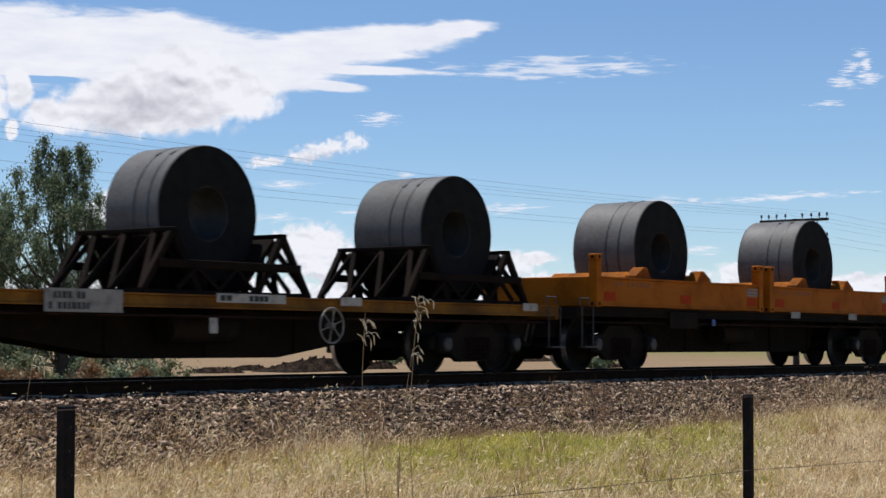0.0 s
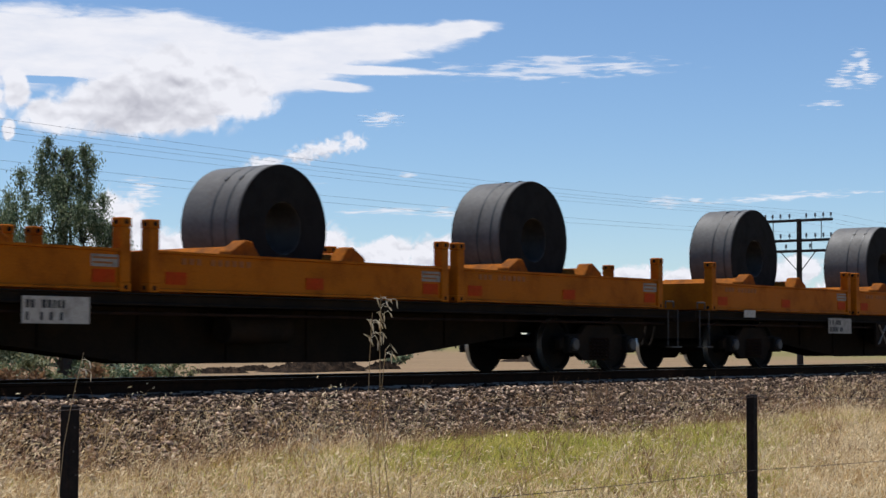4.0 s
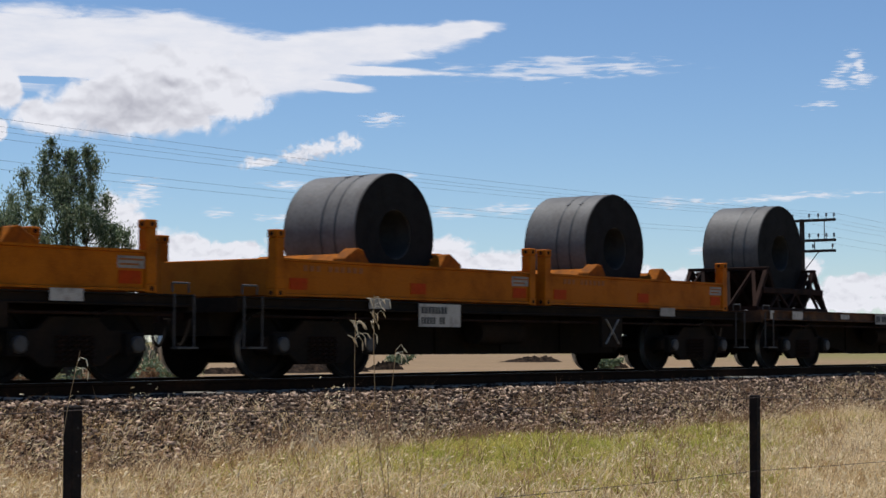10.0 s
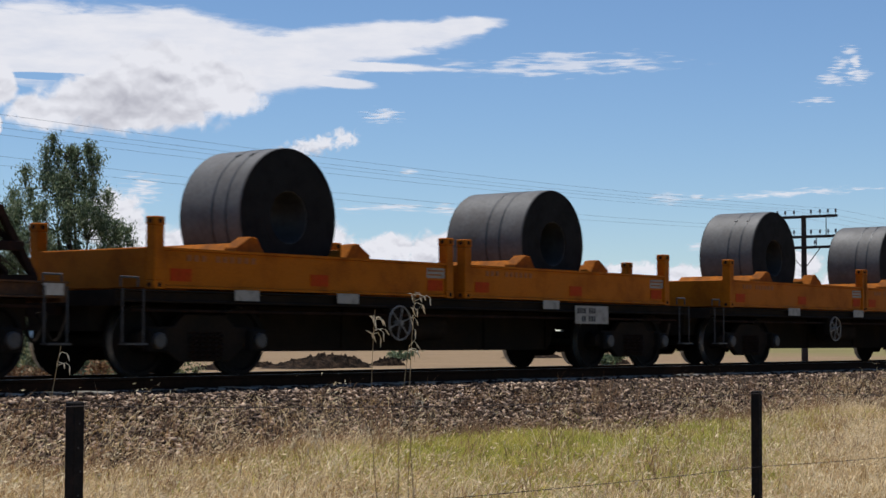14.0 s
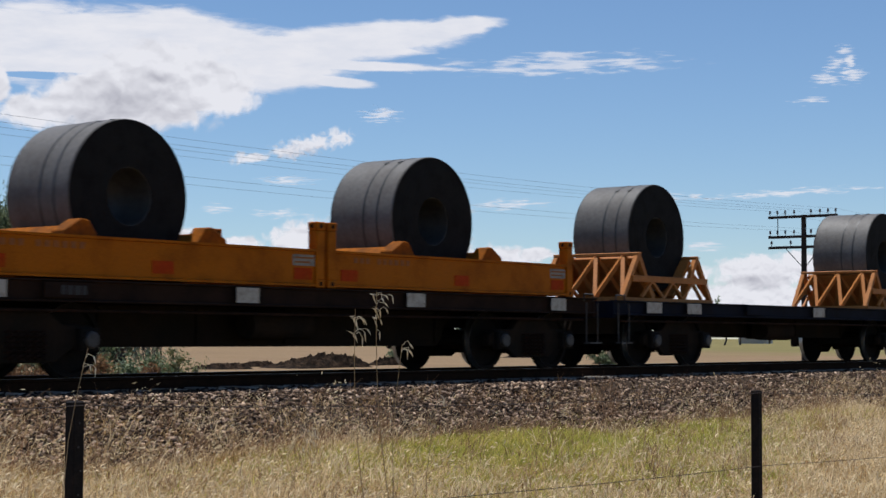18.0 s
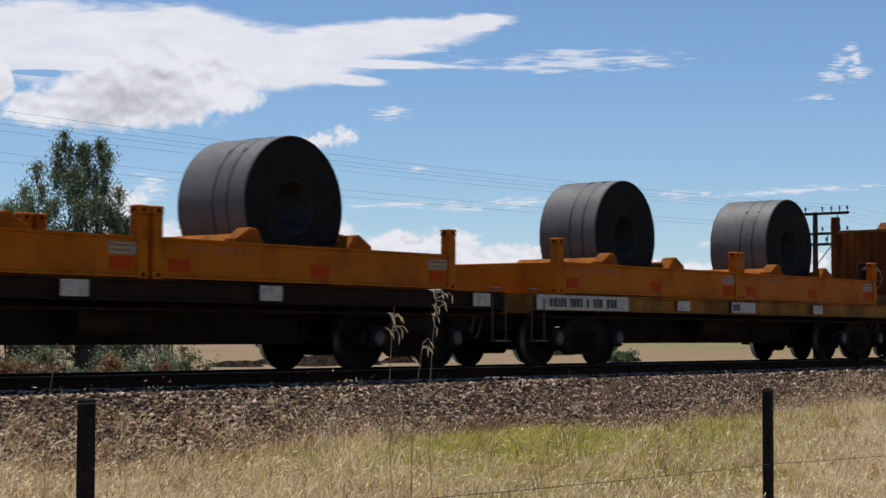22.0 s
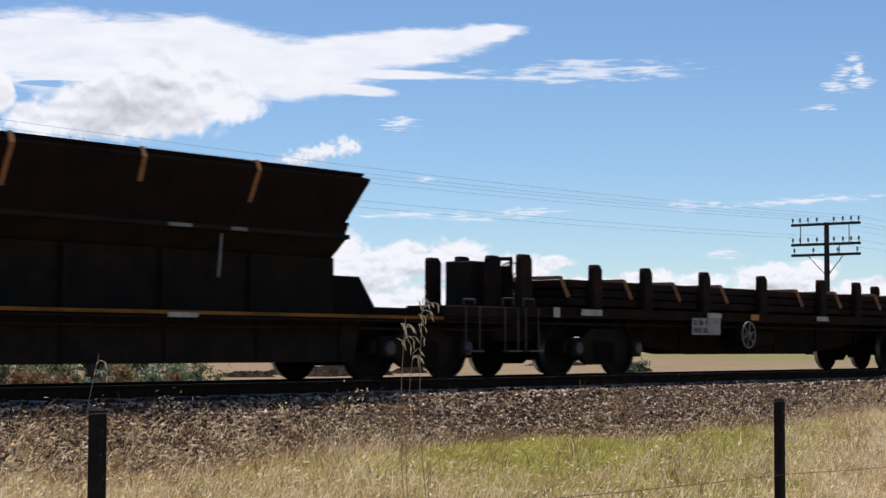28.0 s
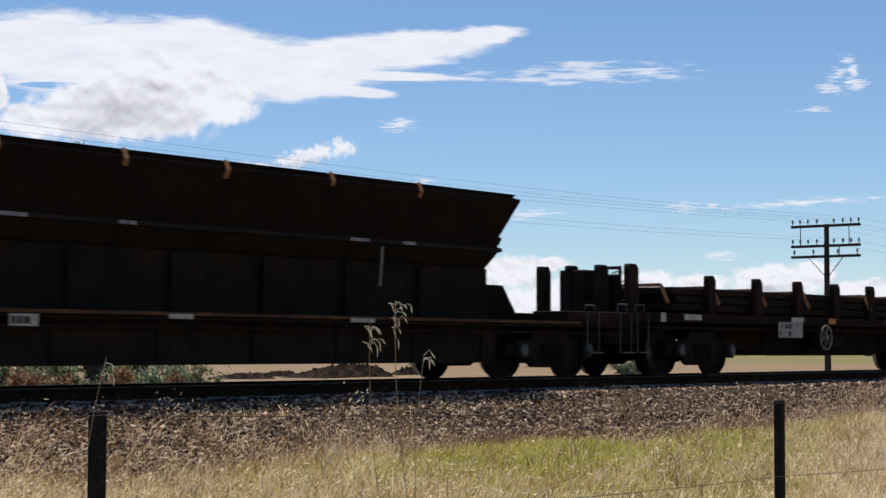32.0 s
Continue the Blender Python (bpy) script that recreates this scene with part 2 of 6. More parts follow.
def cable(bm, points, r, n=6):
    """One unbroken round cable through the points."""
    rows = []
    points = [Vector(p) for p in points]
    for i, p in enumerate(points):
        d = (points[min(i + 1, len(points) - 1)] - points[max(i - 1, 0)]).normalized()
        u = d.orthogonal().normalized() if not rows else (side - d * side.dot(d)).normalized()
        side = u
        w = d.cross(u)
        rr = r(i / (len(points) - 1)) if callable(r) else r
        rows.append([bm.verts.new(p + (u * math.cos(2 * math.pi * k / n) + w * math.sin(2 * math.pi * k / n)) * rr) for k in range(n)])
    for a, b in zip(rows, rows[1:]):
        for k in range(n):
            bm.faces.new((a[k], a[(k + 1) % n], b[(k + 1) % n], b[k]))
    bm.faces.new(rows[0][::-1])
    bm.faces.new(rows[-1])
    return bm


MESHES = {}


def part(name, bm, material, parent=None, label="", smooth=False, at=None, key=None):
    """Links a bmesh (or a mesh kept under a key) as one mesh object under a thing or a part."""
    if key is not None and key in MESHES:
        me = MESHES[key]
    else:
        me = bpy.data.meshes.new(name)
        bm.to_mesh(me)
        me.materials.append(material)
        if smooth:
            me.shade_smooth()
            me.set_sharp_from_angle(angle=radians(35))
        if key is not None:
            MESHES[key] = me
    if bm is not None:
        bm.free()
    ob = new(name, me)
    if parent is not None:
        ob.parent = parent
    if at is not None:
        ob.matrix_basis = at
    return tagged(ob, label)


def thing(name, m, label, category, group="", kind=""):
    ob = new(name)
    ob.empty_display_size = 0.3
    ob.matrix_basis = m
    return tagged(ob, label, category, group, kind)


def strew(name, verts, faces, material, label, category="", kind="stuff", parent=None, smooth=False):
    """One mesh object from many small pieces given as arrays; all faces have the same number of corners."""
    me = bpy.data.meshes.new(name)
    verts, faces = np.asarray(verts, np.float32), np.asarray(faces, np.int32)
    k = faces.shape[1]
    me.vertices.add(len(verts))
    me.vertices.foreach_set("co", verts.ravel())
    me.loops.add(faces.size)
    me.loops.foreach_set("vertex_index", faces.ravel())
    me.polygons.add(len(faces))
    me.polygons.foreach_set("loop_start", np.arange(len(faces), dtype=np.int32) * k)
    me.update(calc_edges=True)
    me.validate()
    me.materials.append(material)
    ob = new(name, me)
    if parent is not None:
        ob.parent = parent
    return tagged(ob, label, category, "", kind)


MOVERS = []     # (thing, place along the train): everything that the train carries along
WHEELSETS = []  # (wheelset, x in its bogie)


def on_train(ob, s):
    MOVERS.append((ob, s))
    return ob


# ---- ground ----
def level(x, y):
    """Height of the ground, the rail's top being 0."""
    z = np.interp(y, [-40, 0, 7, 11, 14.2, 21, 40, 5000], [-1.25, -1.2, -1.18, -1.05, -0.88, -0.9, -0.95, -0.95])
    near = np.clip(1 - np.abs(np.asarray(y) - 9) / 60, 0, 1)
    return z + near * (0.05 * np.sin(x * 0.55 + y * 0.3) + 0.03 * np.sin(x * 1.3 - y * 0.9 + 1.0))


def top_of(x, y):
    """The ground, or the ballast slope where that lies higher."""
    return np.maximum(level(x, y), np.interp(np.asarray(y) - TRACK, [-3.05, -2.5, -1.85], [-0.95, -0.62, -0.22]) - 0.01 - 2.0 * (np.asarray(y) < TRACK - 3.1))


def ground_material():
    m = bpy.data.materials.new("verge_and_paddock")
    m.use_nodes = True
    n, link = m.node_tree.nodes, m.node_tree.links.new
    b = n["Principled BSDF"]
    tc = n.new("ShaderNodeTexCoord")
    sep = n.new("ShaderNodeSeparateXYZ")
    link(tc.outputs["Object"], sep.inputs["Vector"])
    wob = n.new("ShaderNodeTexNoise")
    wob.inputs["Scale"].default_value, wob.inputs["Detail"].default_value = 0.035, 6
    link(tc.outputs["Object"], wob.inputs["Vector"])
    grain = n.new("ShaderNodeTexNoise")
    grain.inputs["Scale"].default_value, grain.inputs["Detail"].default_value, grain.inputs["Roughness"].default_value = 3.0, 10, 0.75
    link(tc.outputs["Object"], grain.inputs["Vector"])

    def two(a, c, fac):
        r = n.new("ShaderNodeValToRGB")
        r.color_ramp.elements[0].position, r.color_ramp.elements[1].position = 0.35, 0.65
        r.color_ramp.elements[0].color, r.color_ramp.elements[1].color = (*a, 1), (*c, 1)
        link(fac, r.inputs["Fac"])
        return r.outputs["Color"]

    def step(lo, hi, shift):
        add = n.new("ShaderNodeMath")
        add.operation = "MULTIPLY_ADD"
        link(wob.outputs["Fac"], add.inputs[0])
        add.inputs[1].default_value = shift
        link(sep.outputs["Y"], add.inputs[2])
        r = n.new("ShaderNodeMapRange")
        r.inputs["From Min"].default_value, r.inputs["From Max"].default_value = lo, hi
        link(add.outputs["Value"], r.inputs["Value"])
        return r.outputs["Result"]

    def mix(fac, a, c):
        k = n.new("ShaderNodeMixRGB")
        link(fac, k.inputs["Fac"])
        link(a, k.inputs["Color1"])
        link(c, k.inputs["Color2"])
        return k.outputs["Color"]

    verge = two((0.12, 0.078, 0.032), (0.25, 0.17, 0.075), grain.outputs["Fac"])
    mid = n.new("ShaderNodeTexNoise")
    mid.inputs["Scale"].default_value, mid.inputs["Detail"].default_value, mid.inputs["Roughness"].default_value = 0.12, 8, 0.7
    link(tc.outputs["Object"], mid.inputs["Vector"])
    sand = mix(mid.outputs["Fac"], two((0.12, 0.078, 0.043), (0.19, 0.128, 0.072), grain.outputs["Fac"]), two((0.25, 0.168, 0.094), (0.33, 0.23, 0.135), grain.outputs["Fac"]))
    field = mix(mid.outputs["Fac"], two((0.11, 0.105, 0.035), (0.20, 0.165, 0.065), wob.outputs["Fac"]), two((0.24, 0.185, 0.09), (0.19, 0.165, 0.065), grain.outputs["Fac"]))
    col = mix(step(17, 19, 0.5), verge, sand)
    dot = n.new("ShaderNodeVectorMath")
    dot.operation = "DOT_PRODUCT"
    link(tc.outputs["Object"], dot.inputs[0])
    dot.inputs[1].default_value = (1.36, -1.0, 0.0)
    far = n.new("ShaderNodeMath")
    far.operation = "MULTIPLY_ADD"
    link(wob.outputs["Fac"], far.inputs[0])
    far.inputs[1].default_value = 90.0
    link(dot.outputs["Value"], far.inputs[2])
    edge = n.new("ShaderNodeMapRange")
    edge.inputs["From Min"].default_value, edge.inputs["From Max"].default_value = 150, 200
    link(far.outputs["Value"], edge.inputs["Value"])
    col = mix(edge.outputs["Result"], col, field)
    link(col, b.inputs["Base Color"])
    b.inputs["Roughness"].default_value = 0.95
    b.inputs["Specular IOR Level"].default_value = 0.05
    bp = n.new("ShaderNodeBump")
    bp.inputs["Strength"].default_value, bp.inputs["Distance"].default_value = 0.5, 0.05
    link(grain.outputs["Fac"], bp.inputs["Height"])
    link(bp.outputs["Normal"], b.inputs["Normal"])
    return m


def build_ground():
    xs = np.concatenate([[-4500, -1500, -400, -100, -40], np.arange(-20, 90, 1.0), [100, 130, 180, 260, 400, 700, 1200, 2400, 4500]])
    ys = np.concatenate([[-300, -100, -40, -20], np.arange(-10, 60, 1.0), [70, 90, 120, 170, 250, 400, 700, 1200, 2400, 4500]])
    gx, gy = np.meshgrid(xs, ys)
    verts = np.stack([gx, gy, level(gx, gy)], -1).reshape(-1, 3)
    w = len(xs)
    i = (np.arange(len(ys) - 1)[:, None] * w + np.arange(w - 1)[None, :]).ravel()
    ob = strew("ground", verts, np.stack([i, i + 1, i + w + 1, i + w], -1), ground_material(),
               "dry grassy verge and bare sandy paddock to the horizon", "ground", "structure")
    ob.data.shade_smooth()


build_ground()


# ---- track ----
def build_track():
    bed = bmesh.new()
    n = 240
    rnd = random.Random(5)
    outline = [(-3.05, -0.95), (-2.5, -0.62), (-1.85, -0.22), (-1.3, -0.19), (1.3, -0.19), (1.85, -0.22), (3.05, -0.95)]
    rows = []
    for i in range(n + 1):
        x = -80 + i * 2.0
        rows.append([bed.verts.new((x, TRACK + y + rnd.uniform(-0.06, 0.06) * (abs(y) > 1.5), z + rnd.uniform(-0.02, 0.02) * (abs(y) > 1.5))) for y, z in outline])
    for a, c in zip(rows, rows[1:]):
        for j in range(len(outline) - 1):
            bed.faces.new((a[j], a[j + 1], c[j + 1], c[j]))
    bmesh.ops.recalc_face_normals(bed, faces=bed.faces[:])
    base = surface("ballast_bed", (0.045, 0.031, 0.021), (0.10, 0.07, 0.047), 0.95, grain=22, patch=9, bump=1.0, gloss=0.05)
    tagged(part("ballast_bed", bed, base), "bed of crushed brown-grey stone under the rails", "ballast", "", "structure")
    for side in (-1, 1):
        y = TRACK + side * 0.752
        bm = bmesh.new()
        prof = [(-0.07, -0.17), (0.07, -0.17), (0.07, -0.155), (0.012, -0.14), (0.012, -0.045), (0.035, -0.035), (0.035, -0.003),
                (-0.035, -0.003), (-0.035, -0.035), (-0.012, -0.045), (-0.012, -0.14), (-0.07, -0.155)]
        prism(bm, [(y + u, w) for u, w in prof], -80, 400, "x")
        ob = tagged(part("rail", bm, RAIL), "rusty steel running rail with a polished head", "rail", "rails of the track", "structure")
        bm = bmesh.new()
        box(bm, -80, 400, y - 0.028, y + 0.028, -0.003, 0.0)
        part("rail_head", bm, RAILTOP, ob)
    # concrete sleepers
    bm = bmesh.new()
    soften(box(bm, -0.12, 0.12, -1.34, 1.34, -0.30, -0.15), 0.012)
    first = part("sleeper", bm, SLEEPER)
    tagged(first, "pale grey concrete sleeper half sunk in the ballast", "sleeper", "sleepers under the rails", "structure")
    first.matrix_basis = pose(4.0, TRACK, 0)
    for i in range(1, 150):
        copy_thing(first, pose(4.0 + i * 0.62, TRACK + 0.02 * math.sin(i * 2.3), 0.004 * math.sin(i * 5.1), 0, 0, 0.8 * math.sin(i * 1.7)))


build_track()


def build_stones(name, n, y0, y1, material, label, seed):
    """Loose ballast: many small crushed stones in a strip along the near side of the track."""
    rng = np.random.default_rng(seed)
    bm = bmesh.new()
    bmesh.ops.create_icosphere(bm, subdivisions=1, radius=1)
    bm.verts.ensure_lookup_table()
    v0 = np.array([v.co[:] for v in bm.verts])
    f0 = np.array([[v.index for v in f.verts] for f in bm.faces])
    bm.free()
    x = 8 + 52 * rng.random(n) ** 1.5
    y = y0 + (y1 - y0) * rng.random(n)
    z = np.interp(y, [-3.3, -3.05, -2.5, -1.85, -1.3, 0], [-0.98, -0.93, -0.62, -0.22, -0.185, -0.185])
    size = 0.010 + 0.020 * rng.random(n) ** 2
    sq = np.stack([1.35 + 0.7 * rng.random(n), 0.8 + 0.4 * rng.random(n), 0.5 + 0.35 * rng.random(n)], -1) * size[:, None]
    jit = 1 + 0.9 * (rng.random((n, len(v0), 3)) - 0.5)
    p = v0[None] * jit * sq[:, None, :]
    a, t = rng.random(n) * 6.283, (rng.random(n) - 0.5) * 1.2
    ca, sa, ct, st = np.cos(a)[:, None], np.sin(a)[:, None], np.cos(t)[:, None], np.sin(t)[:, None]
    px, pz = p[..., 0] * ct - p[..., 2] * st, p[..., 0] * st + p[..., 2] * ct
    qx, qy = px * ca - p[..., 1] * sa, px * sa + p[..., 1] * ca
    verts = np.stack([qx + x[:, None], qy + (TRACK + y)[:, None], pz + (z + (0.1 + 0.9 * rng.random(n)) * size)[:, None]], -1).reshape(-1, 3)
    verts = verts.reshape(n, len(v0), 3)
    faces = (f0[None] + (np.arange(n) * len(v0))[:, None, None]).reshape(-1, 3)
    strew(name, verts.reshape(-1, 3), faces, material, label, "ballast")


build_stones("ballast_stones", 88000, -3.25, -1.66, STONE, "loose crushed brown and grey track stones on the slope", 3)
# this strip carries the train's shadow in its stone colour
build_stones("shaded_stones", 11000, -1.72, -1.1, STONE_SHADED, "track stones coloured dark for the shadow beside the rail and sleeper ends", 4)


# ---- grass ----
def blades(name, spots, height, width, lean, material, label, seed):
    rng = np.random.default_rng(seed)
    n = len(spots)
    x, y = spots[:, 0], spots[:, 1]
    z = top_of(x, y) - 0.02
    h = height[0] + (height[1] - height[0]) * rng.random(n) ** 1.6
    a = rng.random(n) * 6.283
    l = h * lean * (0.3 + rng.random(n))
    # the wind lays the blades over to one side
    dx, dy = np.cos(a) * l + 0.25 * h, np.sin(a) * l
    b = rng.random(n) * 6.283
    wx, wy = np.cos(b) * width * (0.6 + 0.8 * rng.random(n)), np.sin(b) * width * (0.6 + 0.8 * rng.random(n))
    p = np.zeros((n, 5, 3))
    for k, (u, f, s) in enumerate(((0, 1, -1), (0, 1, 1), (0.5, 0.8, -1), (0.5, 0.8, 1), (1, 0, 0))):
        p[:, k] = np.stack([x + dx * u ** 1.8 + wx * f * s, y + dy * u ** 1.8 + wy * f * s, z + h * (u - 0.18 * u * u * lean * 2)], -1)
    f0 = np.array([[0, 1, 3], [0, 3, 2], [2, 3, 4]])
    faces = (f0[None] + (np.arange(n) * 5)[:, None, None]).reshape(-1, 3)
    strew(name, p.reshape(-1, 3), faces, material, label, "grass")


def wedge(n, y0, y1, seed, power=0.8):
    """Random places on the verge within reach of the view."""
    rng = np.random.default_rng(seed)
    y = y0 + (y1 - y0) * rng.random(n) ** power
    x = y * (0.70 + 1.75 * rng.random(n) ** 1.15)
    return np.stack([x, y], -1)


def greenness(p):
    x, y = p[:, 0], p[:, 1]
    ratio = x / y
    patch = np.clip((ratio - 1.12) / 0.2, 0, 1) * np.clip((2.08 - ratio) / 0.22, 0, 1) * np.clip((y - 7.4) / 2.0, 0, 1)
    wave = 0.5 + 0.5 * np.sin(x * 0.9 + 1.5 * np.sin(y * 1.1)) * np.sin(y * 1.7 + 0.6 * x)
    core = np.exp(-((x - 19.0) / 5.0) ** 2 - ((y - 13.2) / 1.5) ** 2) + 0.4 * np.exp(-((x - 27) / 5) ** 2 - ((y - 14.0) / 0.9) ** 2)
    return np.clip(patch * (0.22 + 0.40 * wave) + 0.75 * core, 0, 0.96)


def tufts(n, seed, y0, y1, spread=0.07):
    """Blade places gathered in clumps."""
    c = wedge(n // 26, y0, y1, seed)
    rng = np.random.default_rng(seed + 1)
    return c[rng.integers(0, len(c), n)] + rng.normal(size=(n, 2)) * spread


def slope(n, seed):
    """Grass that creeps up the foot of the ballast, thinning out."""
    rng = np.random.default_rng(seed)
    c = np.stack([9 + 46 * rng.random(n // 20) ** 1.4, 14.25 + 1.12 * rng.random(n // 20) ** 1.9], -1)
    return c[rng.integers(0, len(c), n)] + rng.normal(size=(n, 2)) * 0.09


def patchy(p, size, seed):
    """Slow uneven swells over the verge, 0 to 1, which thin the grass out and gather it again."""
    rng = np.random.default_rng(seed)
    v = 0
    for k in range(9):
        a, f = rng.random() * 6.283, (0.6 + 1.8 * rng.random()) / size
        v = v + np.sin((p[:, 0] * np.cos(a) + p[:, 1] * np.sin(a) * 1.6) * f * 6.283 + rng.random() * 6.283)
    return np.clip(0.5 + 0.22 * v, 0, 1)


def kept(p, size, least, seed):
    return p[np.random.default_rng(seed).random(len(p)) < least + (1 - least) * patchy(p, size, seed)]


def build_grass():
    p = np.concatenate([kept(wedge(80000, 6.0, 14.7, 11), 1.6, 0.25, 71), kept(tufts(125000, 21, 6.0, 14.75, 0.10), 2.4, 0.2, 72), slope(42000, 41)])
    r = np.random.default_rng(12).random(len(p))
    g = greenness(p)
    blades("dry_grass", p[r > g * 0.97], (0.05, 0.27), 0.0036, 0.9, DRY, "bleached dry grass bent by the wind on the verge", 13)
    q = np.concatenate([wedge(110000, 7.2, 14.6, 14, 0.7), tufts(80000, 25, 7.2, 14.6, 0.12)])
    r = np.random.default_rng(15).random(len(q))
    blades("green_grass", q[r < greenness(q) * 1.1], (0.05, 0.21), 0.0045, 0.9, GREEN, "short yellow-green grass in patches on the verge", 16)
    t = kept(tufts(26000, 31, 6.3, 14.9, 0.17), 1.9, 0.05, 73)
    r = np.random.default_rng(33).random(len(t))
    t = t[r > greenness(t) * 0.9]
    blades("seeding_grass", t, (0.16, 0.46), 0.0042, 0.75, STRAW, "taller straw-coloured seeding grass on the verge", 18)
    w = np.concatenate([kept(tufts(16000, 37, 8.5, 14.7, 0.16), 2.0, 0.0, 74), slope(12000, 43)])
    blades("brown_weeds", w, (0.10, 0.40), 0.004, 0.5, WEED, "brown dead weeds among the grass and along the ballast", 19)


def build_seeds():
    """Pale feathery spikelets that stand over the grass, leaning with the wind."""
    rng = np.random.default_rng(51)
    p = np.concatenate([kept(tufts(30000, 52, 6.2, 14.9, 0.15), 1.9, 0.05, 73), wedge(3500, 6.2, 14.9, 53), slope(2600, 54)])
    p = p[rng.random(len(p)) > greenness(p) * 0.85]
    n = len(p)
    c = np.stack([p[:, 0], p[:, 1], top_of(p[:, 0], p[:, 1]) + 0.08 + 0.30 * rng.random(n) ** 1.5], -1)
    u = rng.normal(size=(n, 3)) * np.array([0.5, 0.35, 0.45]) + np.array([0.8, 0.0, 0.25])
    u /= np.linalg.norm(u, axis=1)[:, None]
    w = np.cross(u, rng.normal(size=(n, 3)))
    w /= np.linalg.norm(w, axis=1)[:, None]
    s = (0.014 + 0.030 * rng.random(n) ** 1.5)[:, None]
    q = np.stack([c - u * s, c + w * s * 0.22, c + u * s, c - w * s * 0.22], 1).reshape(-1, 3)
    strew("grass_seed", q, np.arange(4 * n).reshape(-1, 4), STRAW, "pale feathery seed heads over the dry grass", "grass")


STRAW = islands("straw_blade", (0.66, 0.48, 0.235), (0.95, 0.80, 0.53), 0.6, 0.38)
WEED = islands("dead_weed_blade", (0.16, 0.085, 0.04), (0.45, 0.28, 0.16), 0.7, 0.3)
build_grass()
build_seeds()


def grass_stalk(x, y, height, lean, seed, seeds=(11, 16)):
    rnd = random.Random(seed)
    root = thing("grass_stalk", pose(x, y, float(level(x, y)) - 0.03), "tall dry oat stalk with drooping pale seed heads", "grass", "tall stalks by the fence")
    pts = [Vector((lean * (k / 10) ** 2.2, 0.02 * math.sin(k), height * (k / 10) * (1 - 0.03 * (k / 10) ** 4))) for k in range(11)]
    part("stem", cable(bmesh.new(), pts, lambda u: 0.0024 - 0.0012 * u), DRYSTEM, root)
    for k in range(rnd.randint(*seeds)):
        u = rnd.random()
        base = pts[10].lerp(pts[9], u * 0.8)
        side = Vector((rnd.uniform(-0.022, 0.036), rnd.uniform(-0.025, 0.025), rnd.uniform(0.0, 0.022)))
        hang = side + Vector((rnd.uniform(0.005, 0.03), rnd.uniform(-0.01, 0.01), -rnd.uniform(0.0, 0.02)))
        tip = hang + Vector((rnd.uniform(0.0, 0.022), rnd.uniform(-0.006, 0.006), -rnd.uniform(0.014, 0.036)))
        bm = cable(bmesh.new(), [base, base + side * 0.6, base + side, base + hang, base + hang.lerp(tip, 0.25), base + hang.lerp(tip, 0.6), base + tip],
                   lambda v: 0.0007 if v < 0.45 else 0.0010 if v < 0.55 else 0.0028 if v < 0.75 else 0.0020 if v < 0.9 else 0.0006, 5)
        part("seed_head", bm, PALE_SEED, root)
    STALKS.append((root, x, y))


DRYSTEM = surface("straw_stem", (0.36, 0.25, 0.12), (0.25, 0.165, 0.08), 0.7, grain=60, patch=20, bump=0)
PALE_SEED = surface("pale_seed_husk", (0.80, 0.71, 0.52), (0.52, 0.40, 0.22), 0.6, grain=60, patch=30, bump=0)
STALKS = []
for k, (x, y, h, l) in enumerate(((4.47, 3.78, 1.90, -0.05), (4.53, 3.715, 1.97, -0.06), (4.50, 3.75, 1.78, 0.02), (4.57, 3.73, 1.64, 0.04), (3.62, 4.48, 1.72, 0.10), (5.2, 5.0, 1.42, 0.30), (8.9, 8.0, 1.12, 0.45), (9.8, 8.2, 1.0, 0.35), (13.0, 7.6, 0.7, -0.12), (17.2, 12.9, 0.55, 0.05), (12.6, 7.4, 0.75, -0.2))):
    grass_stalk(x, y, h, l, 40 + k, (8, 12) if k in (0, 1, 5) else (2, 4))


# ---- fence ----
def build_fence():
    def post(x, y, top, w, label):
        g = float(level(x, y))
        root = thing("fence_post", pose(x, y, g), label, "fence post", "posts of the fence")
        bm = bmesh.new()
        soften(box(bm, -w / 2, w / 2, -w / 2, w / 2, -0.1, top - g), 0.008)
        part("post_body", bm, POST_BLACK, root)
        for k in range(7):
            bm = bmesh.new()
            tube(bm, (0.01 * math.sin(k * 4), -w / 2 - 0.004, top - g - 0.12 - 0.13 * k), (0.01 * math.sin(k * 4), -w / 2 + 0.01, top - g - 0.12 - 0.13 * k), 0.006, 6)
            part("wire_tie", bm, STEP_BAR, root, "pale wire tie")
        return root

    post(6.28, 7.5, 0.148, 0.078, "dark creosoted square fence post in dry grass")
    post(14.11, 7.5, 0.035, 0.078, "dark fence post with wire tied along it")
    post(21.9, 7.5, -0.05, 0.078, "dark fence post with wire tied along it")
    post(-1.6, 7.5, 0.2, 0.085, "dark creosoted square fence post in dry grass")
    xs = (-1.6, 6.28, 14.11, 21.9, 29.7)
    for z0, sag, label in ((-0.005, 0.05, "rusty barbed top wire of the fence"), (-0.66, 0.03, "rusty plain middle wire of the fence")):
        tops = [0.19, 0.13, 0.02, -0.07, -0.12]
        points = []
        for k, (a, b) in enumerate(zip(xs, xs[1:])):
            za, zb = tops[k] + z0, tops[k + 1] + z0
            points += [(a + (b - a) * u, 7.445, za + (zb - za) * u - 4 * sag * u * (1 - u)) for u in [j / 14 for j in range(14)]]
        bm = cable(bmesh.new(), points, 0.0028)
        tagged(part("fence_wire", bm, WIRE), label, "fence wire", "wires of the fence")


build_fence()


